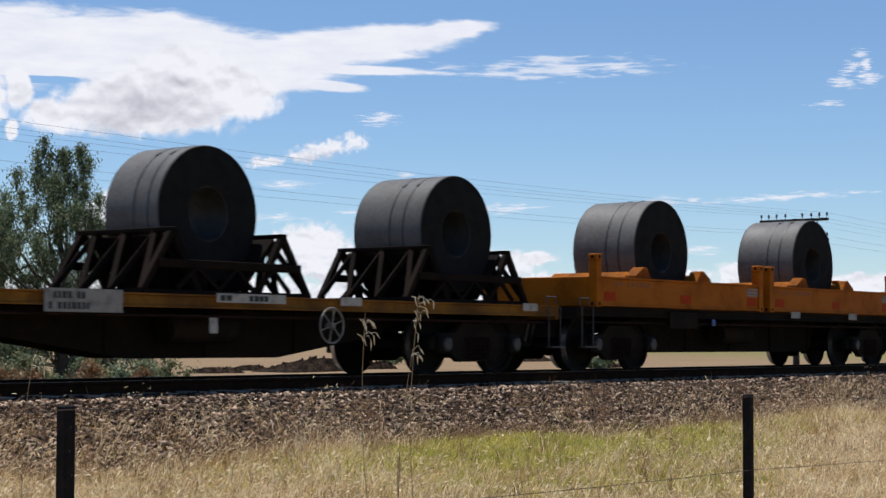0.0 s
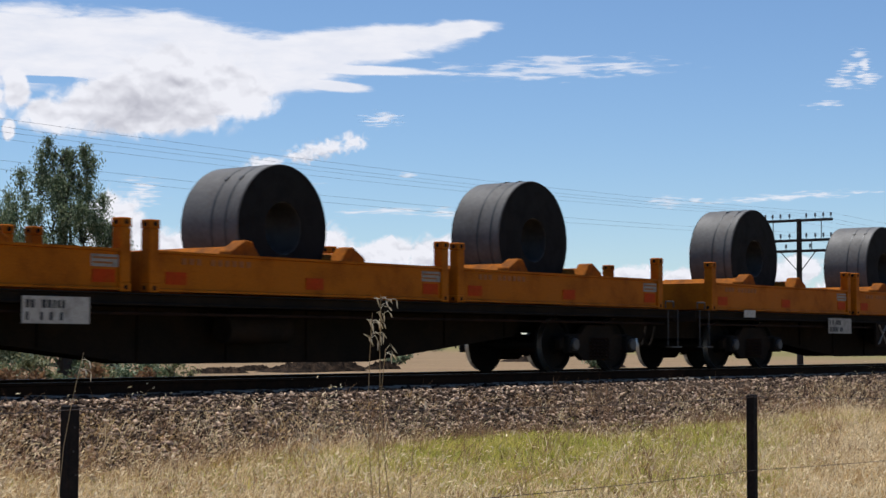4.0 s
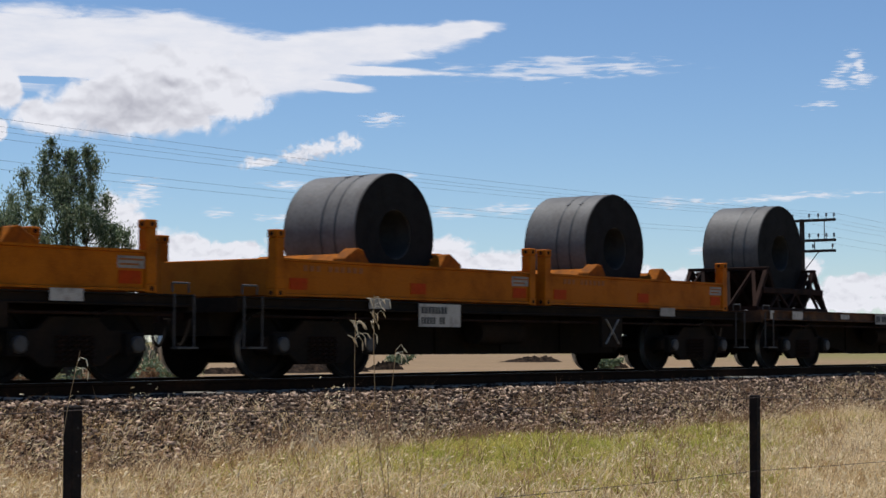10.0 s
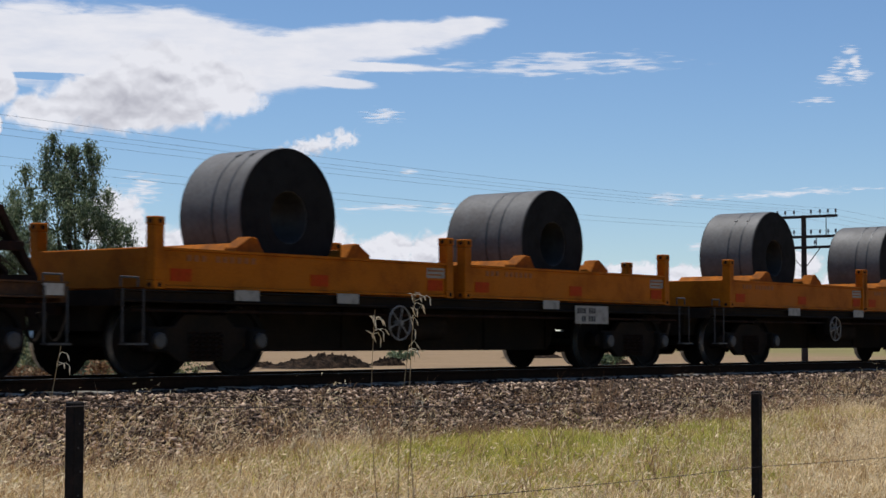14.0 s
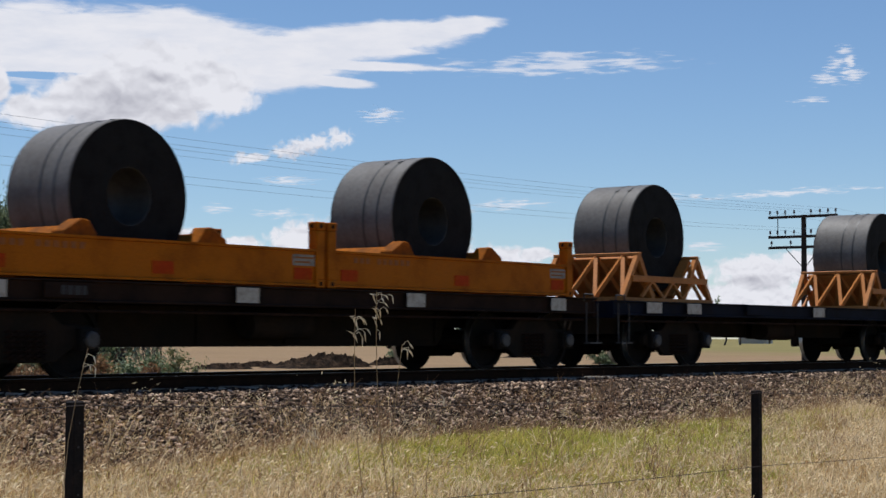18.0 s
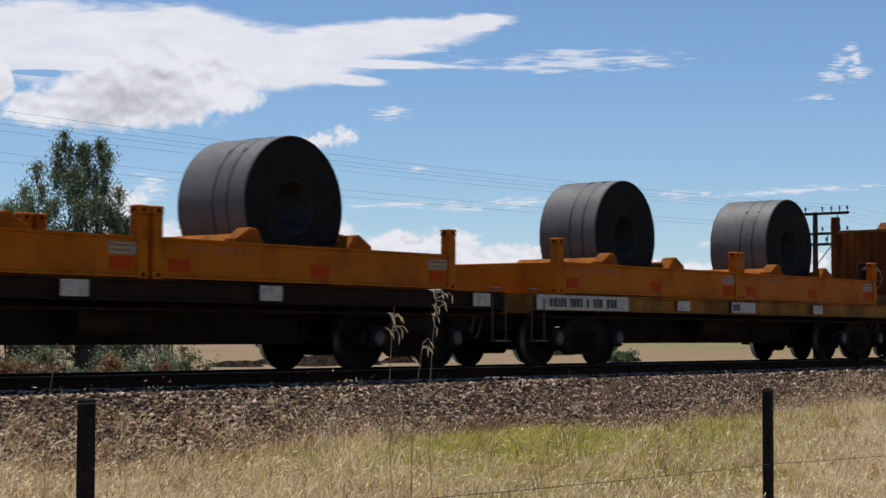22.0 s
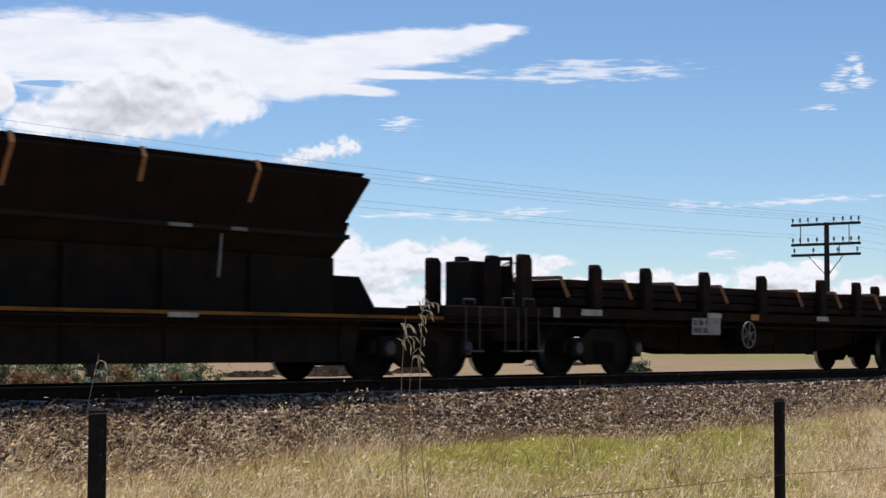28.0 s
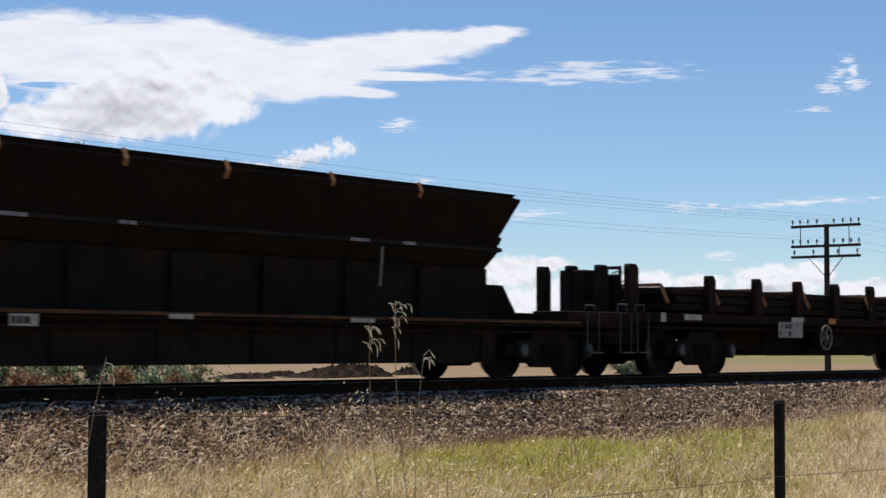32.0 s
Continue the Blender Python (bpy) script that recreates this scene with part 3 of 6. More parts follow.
# ---- line of telegraph poles ----
ARMS = ((5.18, 1.42, (0.35, 0.72, 1.05, 1.36)), (4.42, 1.42, (0.35, 0.72, 1.05, 1.36)), (4.02, 1.42, (0.5, 1.3)))


def telegraph_pole(x, y):
    root = thing("telegraph_pole", pose(x, y, GROUND - 0.05), "weathered timber telegraph pole with three crossarms", "telegraph pole", "poles of the line")
    bm = bmesh.new()
    tube(bm, (0, 0, -0.3), (0, 0, 5.25 - GROUND), 0.13, 12, 0.092)
    part("pole_shaft", bm, POLE_WOOD, root, smooth=True)
    for z, half, pins in ARMS:
        z -= GROUND
        bm = bmesh.new()
        soften(box(bm, -0.16, -0.05, -half, half, z - 0.048, z + 0.052), 0.01)
        arm = part("crossarm", bm, POLE_WOOD, root)
        for side in (-1, 1):
            for u in pins:
                bm = bmesh.new()
                tube(bm, (-0.105, side * u, z + 0.05), (-0.105, side * u, z + 0.16), 0.014, 6)
                ring(bm, [(0.01, z + 0.14), (0.045, z + 0.14), (0.05, z + 0.17), (0.03, z + 0.20), (0.045, z + 0.22), (0.03, z + 0.26), (0.008, z + 0.27)], 8, "z", (-0.105, side * u, 0))
                part("insulator", bm, PORCELAIN, arm)
    for p, q in [((-0.1, side * 0.75, 4.02), (0.0, side * 0.05, 3.25)) for side in (-1, 1)] + [((-0.17, side * 1.0, 4.42), (-0.17, side * 1.0, 5.18)) for side in (-1, 1)] + [((-0.17, -0.6, 4.02), (-0.17, -0.6, 4.42))]:
        bm = bar(bmesh.new(), (p[0], p[1], p[2] - GROUND), (q[0], q[1], q[2] - GROUND), 0.026)
        part("brace", bm, STEP_BAR, root)
    return root


for px in (4.0, 60.3, 118.0):
    telegraph_pole(px, 30.0)
for z, half, pins in ARMS[:2]:
    for side in (-1, 1):
        for u in (pins[0], pins[-1]) if z > 5 else (pins[1],):
            points = []
            for a, b in ((4.0, 60.3), (60.3, 118.0)):
                points += [(a + (b - a) * v - 0.105, 30 + side * u, z + 0.2 - 4 * 0.45 * v * (1 - v)) for v in [j / 16 for j in range(16)]]
            bm = cable(bmesh.new(), points, 0.0031, 5)
            tagged(part("line_wire", bm, LINE_WIRE), "thin sagging telegraph wire between the poles", "telegraph wire", "wires of the line")


# ---- trees, bushes and heaps beyond the track ----
def leaves(centres, radii, n, size, seed, droop=0.0):
    rng = np.random.default_rng(seed)
    k = rng.integers(0, len(centres), n)
    d = rng.normal(size=(n, 3))
    d /= np.linalg.norm(d, axis=1)[:, None]
    r = np.minimum(np.abs(rng.normal(size=n)) * 0.60, 1.15)
    c = np.asarray(centres)[k] + d * np.asarray(radii)[k][:, None] * r[:, None] * np.array([1, 1, 0.9])
    c[:, 2] -= droop * rng.random(n) ** 2
    u = rng.normal(size=(n, 3))
    u[:, 2] -= 1.5 * (droop > 0)
    u /= np.linalg.norm(u, axis=1)[:, None]
    w = np.cross(u, rng.normal(size=(n, 3)))
    w /= np.linalg.norm(w, axis=1)[:, None]
    s = size * (0.6 + 0.8 * rng.random(n))[:, None]
    p = np.stack([c - u * s, c + w * s * 0.35, c + u * s, c - w * s * 0.35], 1).reshape(-1, 3)
    f = np.arange(4 * n).reshape(-1, 4)
    return p, f


def limb(bm, p, q, r0, r1, rnd, steps=4):
    last, rl = Vector(p), r0
    for i in range(1, steps + 1):
        u = i / steps
        c = Vector(p).lerp(Vector(q), u)
        if i < steps:
            c += Vector((rnd.uniform(-1, 1), rnd.uniform(-1, 1), rnd.uniform(-1, 1))) * (Vector(q) - Vector(p)).length * 0.06
        r = r0 + (r1 - r0) * u
        tube(bm, last, c, rl, 7, r)
        last, rl = c, r


def tree(x, y, spec, n, size, seed, material, label, droop=0.3):
    """spec: clumps (dx, dy, height, radius); every clump hangs on a limb of its own."""
    rnd = random.Random(seed)
    g = float(level(x, y)) - 0.05
    root = thing("tree", pose(x, y, g), label, "tree")
    top = max(s[2] for s in spec)
    bm = bmesh.new()
    limb(bm, (0, 0, 0), (0.1, 0, top * 0.8), 0.24, 0.05, rnd, 6)
    part("trunk", bm, BARK, root, smooth=True)
    bm = bmesh.new()
    cs, rs = [], []
    for dx, dy, h, r in spec:
        start = Vector((0.06, 0, min(h * 0.6, top * 0.7)))
        limb(bm, start, (dx, dy, h), 0.075, 0.015, rnd)
        for _ in range(8):
            e = Vector((dx, dy, h)) + Vector((rnd.gauss(0, 1), rnd.gauss(0, 1), rnd.gauss(0, 0.8))) * r * 0.62
            limb(bm, Vector((dx, dy, h)) * 0.8 + start * 0.2, e, 0.022, 0.006, rnd, 2)
            cs.append(e[:])
            rs.append(r * rnd.uniform(0.35, 0.62))
    part("bough", bm, BARK, root)
    p, f = leaves(cs, rs, n, size, seed, droop)
    strew("crown", p, f, material, "", parent=root, kind="stuff")
    return root


def bush(x, y, w, h, n, size, seed, material, label):
    rnd = random.Random(seed)
    g = float(level(x, y)) - 0.03
    root = thing("bush", pose(x, y, g), label, "bush", "scrub beyond the track")
    bm = bmesh.new()
    cs, rs = [], []
    for _ in range(11):
        e = Vector((rnd.uniform(-w, w), rnd.uniform(-w * 0.5, w * 0.5), h * rnd.uniform(0.35, 0.95)))
        e.z *= max(0.35, 1 - 0.5 * abs(e.x) / w)
        limb(bm, (e.x * 0.2, e.y * 0.2, 0), e, 0.03, 0.006, rnd, 3)
        cs.append(e[:])
        rs.append(h * rnd.uniform(0.16, 0.3))
        cs.append((e * 0.6)[:])
        rs.append(h * rnd.uniform(0.16, 0.3))
    part("stem", bm, BARK, root)
    p, f = leaves(cs, rs, n, size, seed)
    strew("foliage", p, f, material, "", parent=root, kind="stuff")


def bare_shrub(x, y, h, seed):
    rnd = random.Random(seed)
    root = thing("bare_shrub", pose(x, y, float(level(x, y)) - 0.03), "leafless grey-brown shrub beside the tree", "shrub")
    for k in range(11):
        bm = bmesh.new()
        e = Vector((rnd.uniform(-0.7, 0.7), rnd.uniform(-0.4, 0.4), h * rnd.uniform(0.6, 1)))
        limb(bm, (0, 0, 0), e, 0.03, 0.008, rnd, 5)
        for _ in range(6):
            s = e * rnd.uniform(0.35, 0.92)
            limb(bm, s, s + Vector((rnd.uniform(-0.45, 0.45), rnd.uniform(-0.3, 0.3), rnd.uniform(0.1, 0.6))), 0.012, 0.004, rnd, 3)
        part("branch", bm, BARK, root)


tree(34.85, 42.0, [(0.05, 0, 7.45, 0.55), (0.0, 0.2, 6.7, 0.8), (-0.45, -0.3, 6.0, 0.85), (0.5, 0.3, 5.9, 0.85), (-0.5, 0.2, 5.1, 1.0), (0.6, -0.3, 4.9, 0.9), (-1.5, 0.2, 4.9, 0.8), (-2.3, -0.2, 4.6, 0.75), (-2.6, 0.2, 4.0, 0.65), (-1.7, 0.3, 3.9, 0.85), (0.2, 0, 4.1, 1.1), (1.15, -0.2, 4.0, 0.85), (1.25, 0.3, 2.9, 0.7), (-0.5, 0.2, 3.0, 1.1), (0.7, -0.2, 2.3, 1.1), (-1.6, 0.2, 2.3, 1.0), (0.1, -0.2, 1.3, 1.0), (1.2, 0.2, 1.4, 0.7), (-1.0, 0, 1.3, 0.8), (-2.3, 0, 1.2, 0.8)],
     92000, 0.048, 7, LEAF, "grey-green willowy gum tree with drooping leaves beyond the track", 0.55)
tree(36.3, 41.2, [(0, 0, 3.9, 0.75), (0.35, 0.1, 3.1, 0.7), (-0.3, 0, 2.7, 0.7), (0.5, 0, 2.2, 0.7), (0.0, 0.1, 1.5, 0.7)], 9000, 0.045, 17, LEAF_SILVER, "pale silvery young tree in front of the gum", 0.4)
tree(33.0, 44.0, [(0, 0, 2.6, 0.9), (-0.8, 0.2, 2.2, 0.9), (0.8, 0, 2.0, 0.8), (-1.7, 0, 2.4, 0.9)], 6000, 0.075, 8, LEAF_LIGHT, "low olive-green scrubby tree beside the gum", 0.2)
tree(37.4, 43.0, [(0, 0, 2.3, 0.7), (0.7, 0.2, 1.7, 0.7), (-0.6, 0, 1.6, 0.7)], 3600, 0.07, 9, LEAF_LIGHT, "low olive-green scrubby tree beside the gum", 0.2)
bare_shrub(38.3, 42.0, 3.0, 3)
bare_shrub(32.6, 42.5, 3.4, 4)
bush(24.3, 27.0, 1.3, 1.45, 5000, 0.05, 21, LEAF, "leafy dark green bush beyond the rails")
bush(25.7, 27.5, 1.0, 1.25, 3200, 0.05, 22, LEAF_LIGHT, "olive-green bush beyond the rails")
bush(22.2, 26.0, 1.2, 1.2, 4200, 0.05, 23, LEAF_LIGHT, "olive-green bush beyond the rails")
for k, (bx, by, bw, bh) in enumerate(((19.5, 25.2, 0.9, 1.15), (20.4, 25.6, 0.9, 1.2), (21.3, 25.0, 0.9, 1.05), (22.2, 24.6, 0.7, 0.85), (18.9, 24.4, 0.8, 1.0))):
    bush(bx, by, bw, bh, 4200, 0.05, 24 + k, LEAF_DRY if k != 1 else LEAF_LIGHT, "russet dead scrub beyond the rails" if k != 1 else "olive-green bush beyond the rails")
bush(23.2, 28.5, 1.5, 1.7, 6000, 0.05, 31, LEAF, "leafy dark green bush beyond the rails")


def heap(x, y, w, d, h, seed):
    bm = bmesh.new()
    n, k = 60, 22
    g = float(level(x, y)) - 0.05
    grid = []
    for j in range(k + 1):
        row = []
        for i in range(n + 1):
            u, v = i / n * 2 - 1, j / k * 2 - 1
            q = Vector((u * 4 + seed, v * 3, seed * 1.7))
            z = min(1, max(0, (u + 1) / 1.1)) ** 0.8 * max(0, 1 - max(0, u) ** 9) * max(0, 1 - v ** 4) * h * (0.75 + 0.42 * noise.fractal(q * 2.4, 0.8, 2.1, 5))
            row.append(bm.verts.new((u * w, v * d, z)))
        grid.append(row)
    for j in range(k):
        for i in range(n):
            bm.faces.new((grid[j][i], grid[j][i + 1], grid[j + 1][i + 1], grid[j + 1][i]))
    ob = part("earth_mound", bm, DIRT_HEAP, at=pose(x, y, g))
    tagged(ob, "dark heap of earth and rubble on the bare paddock", "mound", "mounds on the paddock")


def at_heading(head, distance):
    return distance * math.sin(radians(head)), distance * math.cos(radians(head))


for head, dist_m, w, h, seed in ((47.6, 84, 2.9, 0.75, 1), (45.6, 86, 1.3, 0.35, 2), (49.9, 92, 1.2, 0.5, 3), (54.7, 130, 2.8, 0.5, 5), (57.3, 100, 1.4, 0.45, 6), (44.4, 80, 1.8, 0.35, 7)):
    hx, hy = at_heading(head, dist_m)
    heap(hx, hy, w, w * 0.5, h, seed)
for k, (head, dist_m, w, h) in enumerate(((50.4, 110, 1.4, 1.5), (57.2, 90, 1.6, 1.1), (53.2, 240, 2.4, 3.2), (51.7, 260, 2.2, 2.6))):
    hx, hy = at_heading(head, dist_m)
    bush(hx, hy, w, h, 900, 0.12, 60 + k, LEAF, "distant dark green bush on the paddock")
for k, (head, dist_m, h) in enumerate(((48.9, 420, 5.5), (50.9, 430, 5), (52.4, 400, 6), (53.6, 480, 6), (55.0, 460, 5), (56.1, 520, 6), (61.0, 380, 9.6), (61.5, 400, 8.6), (63.3, 420, 7), (47.5, 460, 6), (46.0, 430, 6), (58.4, 540, 6.5), (64.8, 450, 6))):
    hx, hy = at_heading(head, dist_m)
    tree(hx, hy, [(0, 0, h * 0.85, h * 0.22), (-h * 0.25, 0, h * 0.62, h * 0.2), (h * 0.27, 0, h * 0.6, h * 0.2), (0, 0, h * 0.5, h * 0.22)], 500, 0.32, 80 + k, LEAF, "far dark gum tree at the edge of the field", 0.2)


def far_shed(head, dist_m):
    hx, hy = at_heading(head, dist_m)
    root = thing("shed", pose(hx, hy, GROUND - 0.1, 0, 0, 20), "far pale farm shed with a gabled roof", "shed")
    bm = bmesh.new()
    box(bm, -7, 7, -4, 4, 0, 3.6)
    part("walls", bm, WHITE, root)
    bm = bmesh.new()
    prism(bm, [(-4.4, 3.6), (4.4, 3.6), (0, 5.2)], -7.3, 7.3, "x")
    part("roof", bm, GREYPLATE, root)
    bm = bmesh.new()
    box(bm, -2, 2, -4.05, -3.98, 0, 3)
    part("shed_door", bm, BROWN, root)


far_shed(62.0, 520)


# ---- running gear ----
def bogie(parent, x):
    root = part("bogie", soften(prism(bmesh.new(), [(-0.2, 0.34), (0.2, 0.34), (0.24, 0.62), (-0.24, 0.62)], -1.0, 1.0), 0.02), BLACK, parent, "cast steel bolster and frames, black with dirt", key="bolster", at=pose(x, 0, 0))
    frame_line = [(-1.16, 0.54), (-0.98, 0.64), (-0.55, 0.64), (-0.36, 0.80), (0.36, 0.80), (0.55, 0.64), (0.98, 0.64), (1.16, 0.54), (1.16, 0.38), (0.72, 0.36), (0.45, 0.19), (-0.45, 0.19), (-0.72, 0.36), (-1.16, 0.38)]
    for side in (-1, 1):
        y = side * 0.99
        part("side_frame", soften(prism(bmesh.new(), frame_line, -0.06, 0.06), 0.015), BLACK, root, key="side_frame", at=pose(0, y, 0))
        bm = bmesh.new()
        for k in range(5):
            cable(bm, [(-0.24 + 0.12 * k + 0.046 * math.cos(a * 0.9), 0.046 * math.sin(a * 0.9), 0.23 + 0.0085 * a) for a in range(41)], 0.012, 5)
        part("spring_nest", bm, DARKRUST, root, key="springs", at=pose(0, y + side * 0.09, 0))
        for wx in (-0.9, 0.9):
            bm = bmesh.new()
            soften(box(bm, -0.15, 0.15, -0.06, 0.08, -0.14, 0.15), 0.02)
            part("axle_box", bm, WHEEL, root, key="axle_box", at=pose(wx, y + 0.10 * side, 0.46))
            bm = bmesh.new()
            ring(bm, [(0.0, 0.0), (0.105, 0.0), (0.105, 0.04), (0.085, 0.055), (0.0, 0.055)], 16)
            part("bearing_cap", bm, STEP_BAR, root, "dusty grey bearing cap", key="bearing_cap", at=pose(wx, y + 0.16 * side, 0.46) @ pose(0, 0, 0, 0, 0, 180 if side < 0 else 0))
    for wx in (-0.9, 0.9):
        bm = bmesh.new()
        tube(bm, (0, -1.02, 0), (0, 1.02, 0), 0.075, 12)
        for side in (-1, 1):
            prof = [(0.09, 0.62), (0.16, 0.66), (0.38, 0.675), (0.40, 0.66), (0.488, 0.675), (0.488, 0.70), (0.465, 0.715), (0.455, 0.80), (0.40, 0.80), (0.38, 0.745), (0.16, 0.74), (0.13, 0.84), (0.09, 0.84)]
            ring(bm, [(r, side * w) for r, w in prof], 32)
        for f in bm.faces:
            if all(0.45 < math.hypot(v.co.x, v.co.z) < 0.47 for v in f.verts):
                f.material_index = 1
        ws = part("wheelset", bm, WHEEL, root, "steel wheels with bright worn treads", smooth=True, key="wheelset", at=pose(wx, 0, 0.46))
        if len(ws.data.materials) < 2:
            ws.data.materials.append(TREAD)
        WHEELSETS.append((ws, wx))
    bm = bmesh.new()
    for wx in (-1, 1):
        bar(bm, (wx * 0.36, -0.85, 0.35), (wx * 0.36, 0.85, 0.35), 0.07)
        for side in (-1, 1):
            box(bm, wx * 0.40 - 0.03, wx * 0.40 + 0.04, side * 0.70, side * 0.80, 0.25, 0.52)
    part("brake_beam", bm, DARKRUST, root, key="brake_beam")
    return root


def coupler(parent, x, way):
    bm = bmesh.new()
    box(bm, x - way * 0.3, x + way * 0.28, -0.09, 0.09, 0.78, 0.96)
    prism(bm, [(x + way * 0.25, -0.16), (x + way * 0.36, -0.17), (x + way * 0.50, -0.06), (x + way * 0.44, 0.03), (x + way * 0.40, 0.14), (x + way * 0.26, 0.17)], 0.0, 0.26)
    for v in bm.verts[8:]:
        v.co = (v.co.x, v.co.z, v.co.y + 0.75)
    bmesh.ops.recalc_face_normals(bm, faces=bm.faces[:])
    part("coupler", bm, DARKRUST, parent)
    bm = cable(bmesh.new(), [(x + way * (0.02 + 0.42 * u), -0.35 + 0.05 * u, 0.80 - 0.42 * math.sin(math.pi * u) * (1 - 0.3 * u)) for u in [k / 10 for k in range(11)]], 0.025)
    part("brake_hose", bm, BLACK, parent)


def handwheel(parent, x, y, z, r=0.24, mat=None, across=False):
    bm = bmesh.new()
    n = 24
    for k in range(n):
        a, b = 2 * math.pi * k / n, 2 * math.pi * (k + 1) / n
        tube(bm, (r * math.cos(a), 0, r * math.sin(a)), (r * math.cos(b), 0, r * math.sin(b)), 0.013, 6)
    for k in range(6):
        a = 2 * math.pi * k / 6 + 0.3
        bar(bm, (0, 0, 0), (r * math.cos(a), 0, r * math.sin(a)), 0.022, 0.012)
    tube(bm, (0, -0.04, 0), (0, 0.14, 0), 0.04, 10)
    part("handwheel", bm, mat or PALE_BAR, parent, "pale spoked brake handwheel", at=pose(x, y, z, 0, 0, 90 if across else 0))


def brake_stand(parent, x, side_y=-0.55, top=2.12, pipe=0.0):
    bm = bmesh.new()
    for dy in (-0.16, 0.16):
        bar(bm, (x, side_y + dy, 1.15), (x, side_y + dy, top), 0.06)
    bar(bm, (x, side_y - 0.19, top), (x, side_y + 0.19, top), 0.06)
    soften(box(bm, x - 0.1, x + 0.1, side_y - 0.14, side_y + 0.14, top - 0.5, top - 0.12), 0.02)
    box(bm, x - 0.07, x + 0.07, side_y - 0.06, side_y + 0.06, 1.15, top - 0.4)
    part("brake_stand", bm, BLACK, parent)
    handwheel(parent, x + 0.2, side_y, top - 0.32, 0.27, PALE_BAR, True)
    if pipe:
        p = x + pipe
        path = [(x, side_y, top - 0.34), (x + pipe * 0.6, -1.0, top - 0.32), (p - pipe * 0.1, -1.2, top - 0.34), (p, -1.23, top - 0.40), (p, -1.235, top - 0.6), (p, -1.24, 1.0), (p, -1.24, 0.45)]
        part("bent_pipe", cable(bmesh.new(), path, 0.016), STEP_BAR, parent, "thin bent grey pipe")


def end_steps(parent, x, y=-1.27, low=0.42, high=1.24):
    """A bent grab rail with a tread at a wagon's corner."""
    bm = bmesh.new()
    for dx in (-0.17, 0.17):
        tube(bm, (x + dx, y, low), (x + dx, y, 1.1), 0.014, 6)
    tube(bm, (x - 0.17, y, low), (x + 0.17, y, low), 0.014, 6)
    box(bm, x - 0.18, x + 0.18, y - 0.08, y + 0.05, low - 0.012, low + 0.012)
    part("step", bm, STEP_BAR, parent, "bent-bar foot step")
    bm = bmesh.new()
    for dx in (-0.14, 0.14):
        tube(bm, (x + dx, y + 0.07, 1.12), (x + dx, y + 0.07, high), 0.014, 6)
    tube(bm, (x - 0.14, y + 0.07, high), (x + 0.14, y + 0.07, high), 0.014, 6)
    part("grab_rail", bm, STEP_BAR, parent)


def plate(parent, x, z, w, h, mat=None, y=-1.262, bars=0, ink=None, seed=0):
    """A painted plate on the near side; its unreadable lettering is plain bars."""
    bm = bmesh.new()
    box(bm, x - w / 2, x + w / 2, y - 0.006, y + 0.004, z - h / 2, z + h / 2)
    p = part("plate", bm, mat or WHITE, parent)
    if bars:
        rnd = random.Random(seed)
        bm = bmesh.new()
        lines = 2 if h > 0.25 else 1
        for l in range(lines):
            zz = z + h * (0.22 - 0.45 * l if lines == 2 else 0)
            u = x - w * 0.45
            for k in range(bars):
                bw = rnd.uniform(0.035, 0.06) * (1.6 if lines == 1 else 1)
                if u + bw > x + w * 0.46:
                    break
                if rnd.random() > 0.18:
                    box(bm, u, u + bw, y - 0.010, y - 0.006, zz - h * (0.15 if lines == 2 else 0.3), zz + h * (0.15 if lines == 2 else 0.3))
                u += bw + 0.025
        tagged(part("lettering", bm, ink or INK, p), kind="stuff")


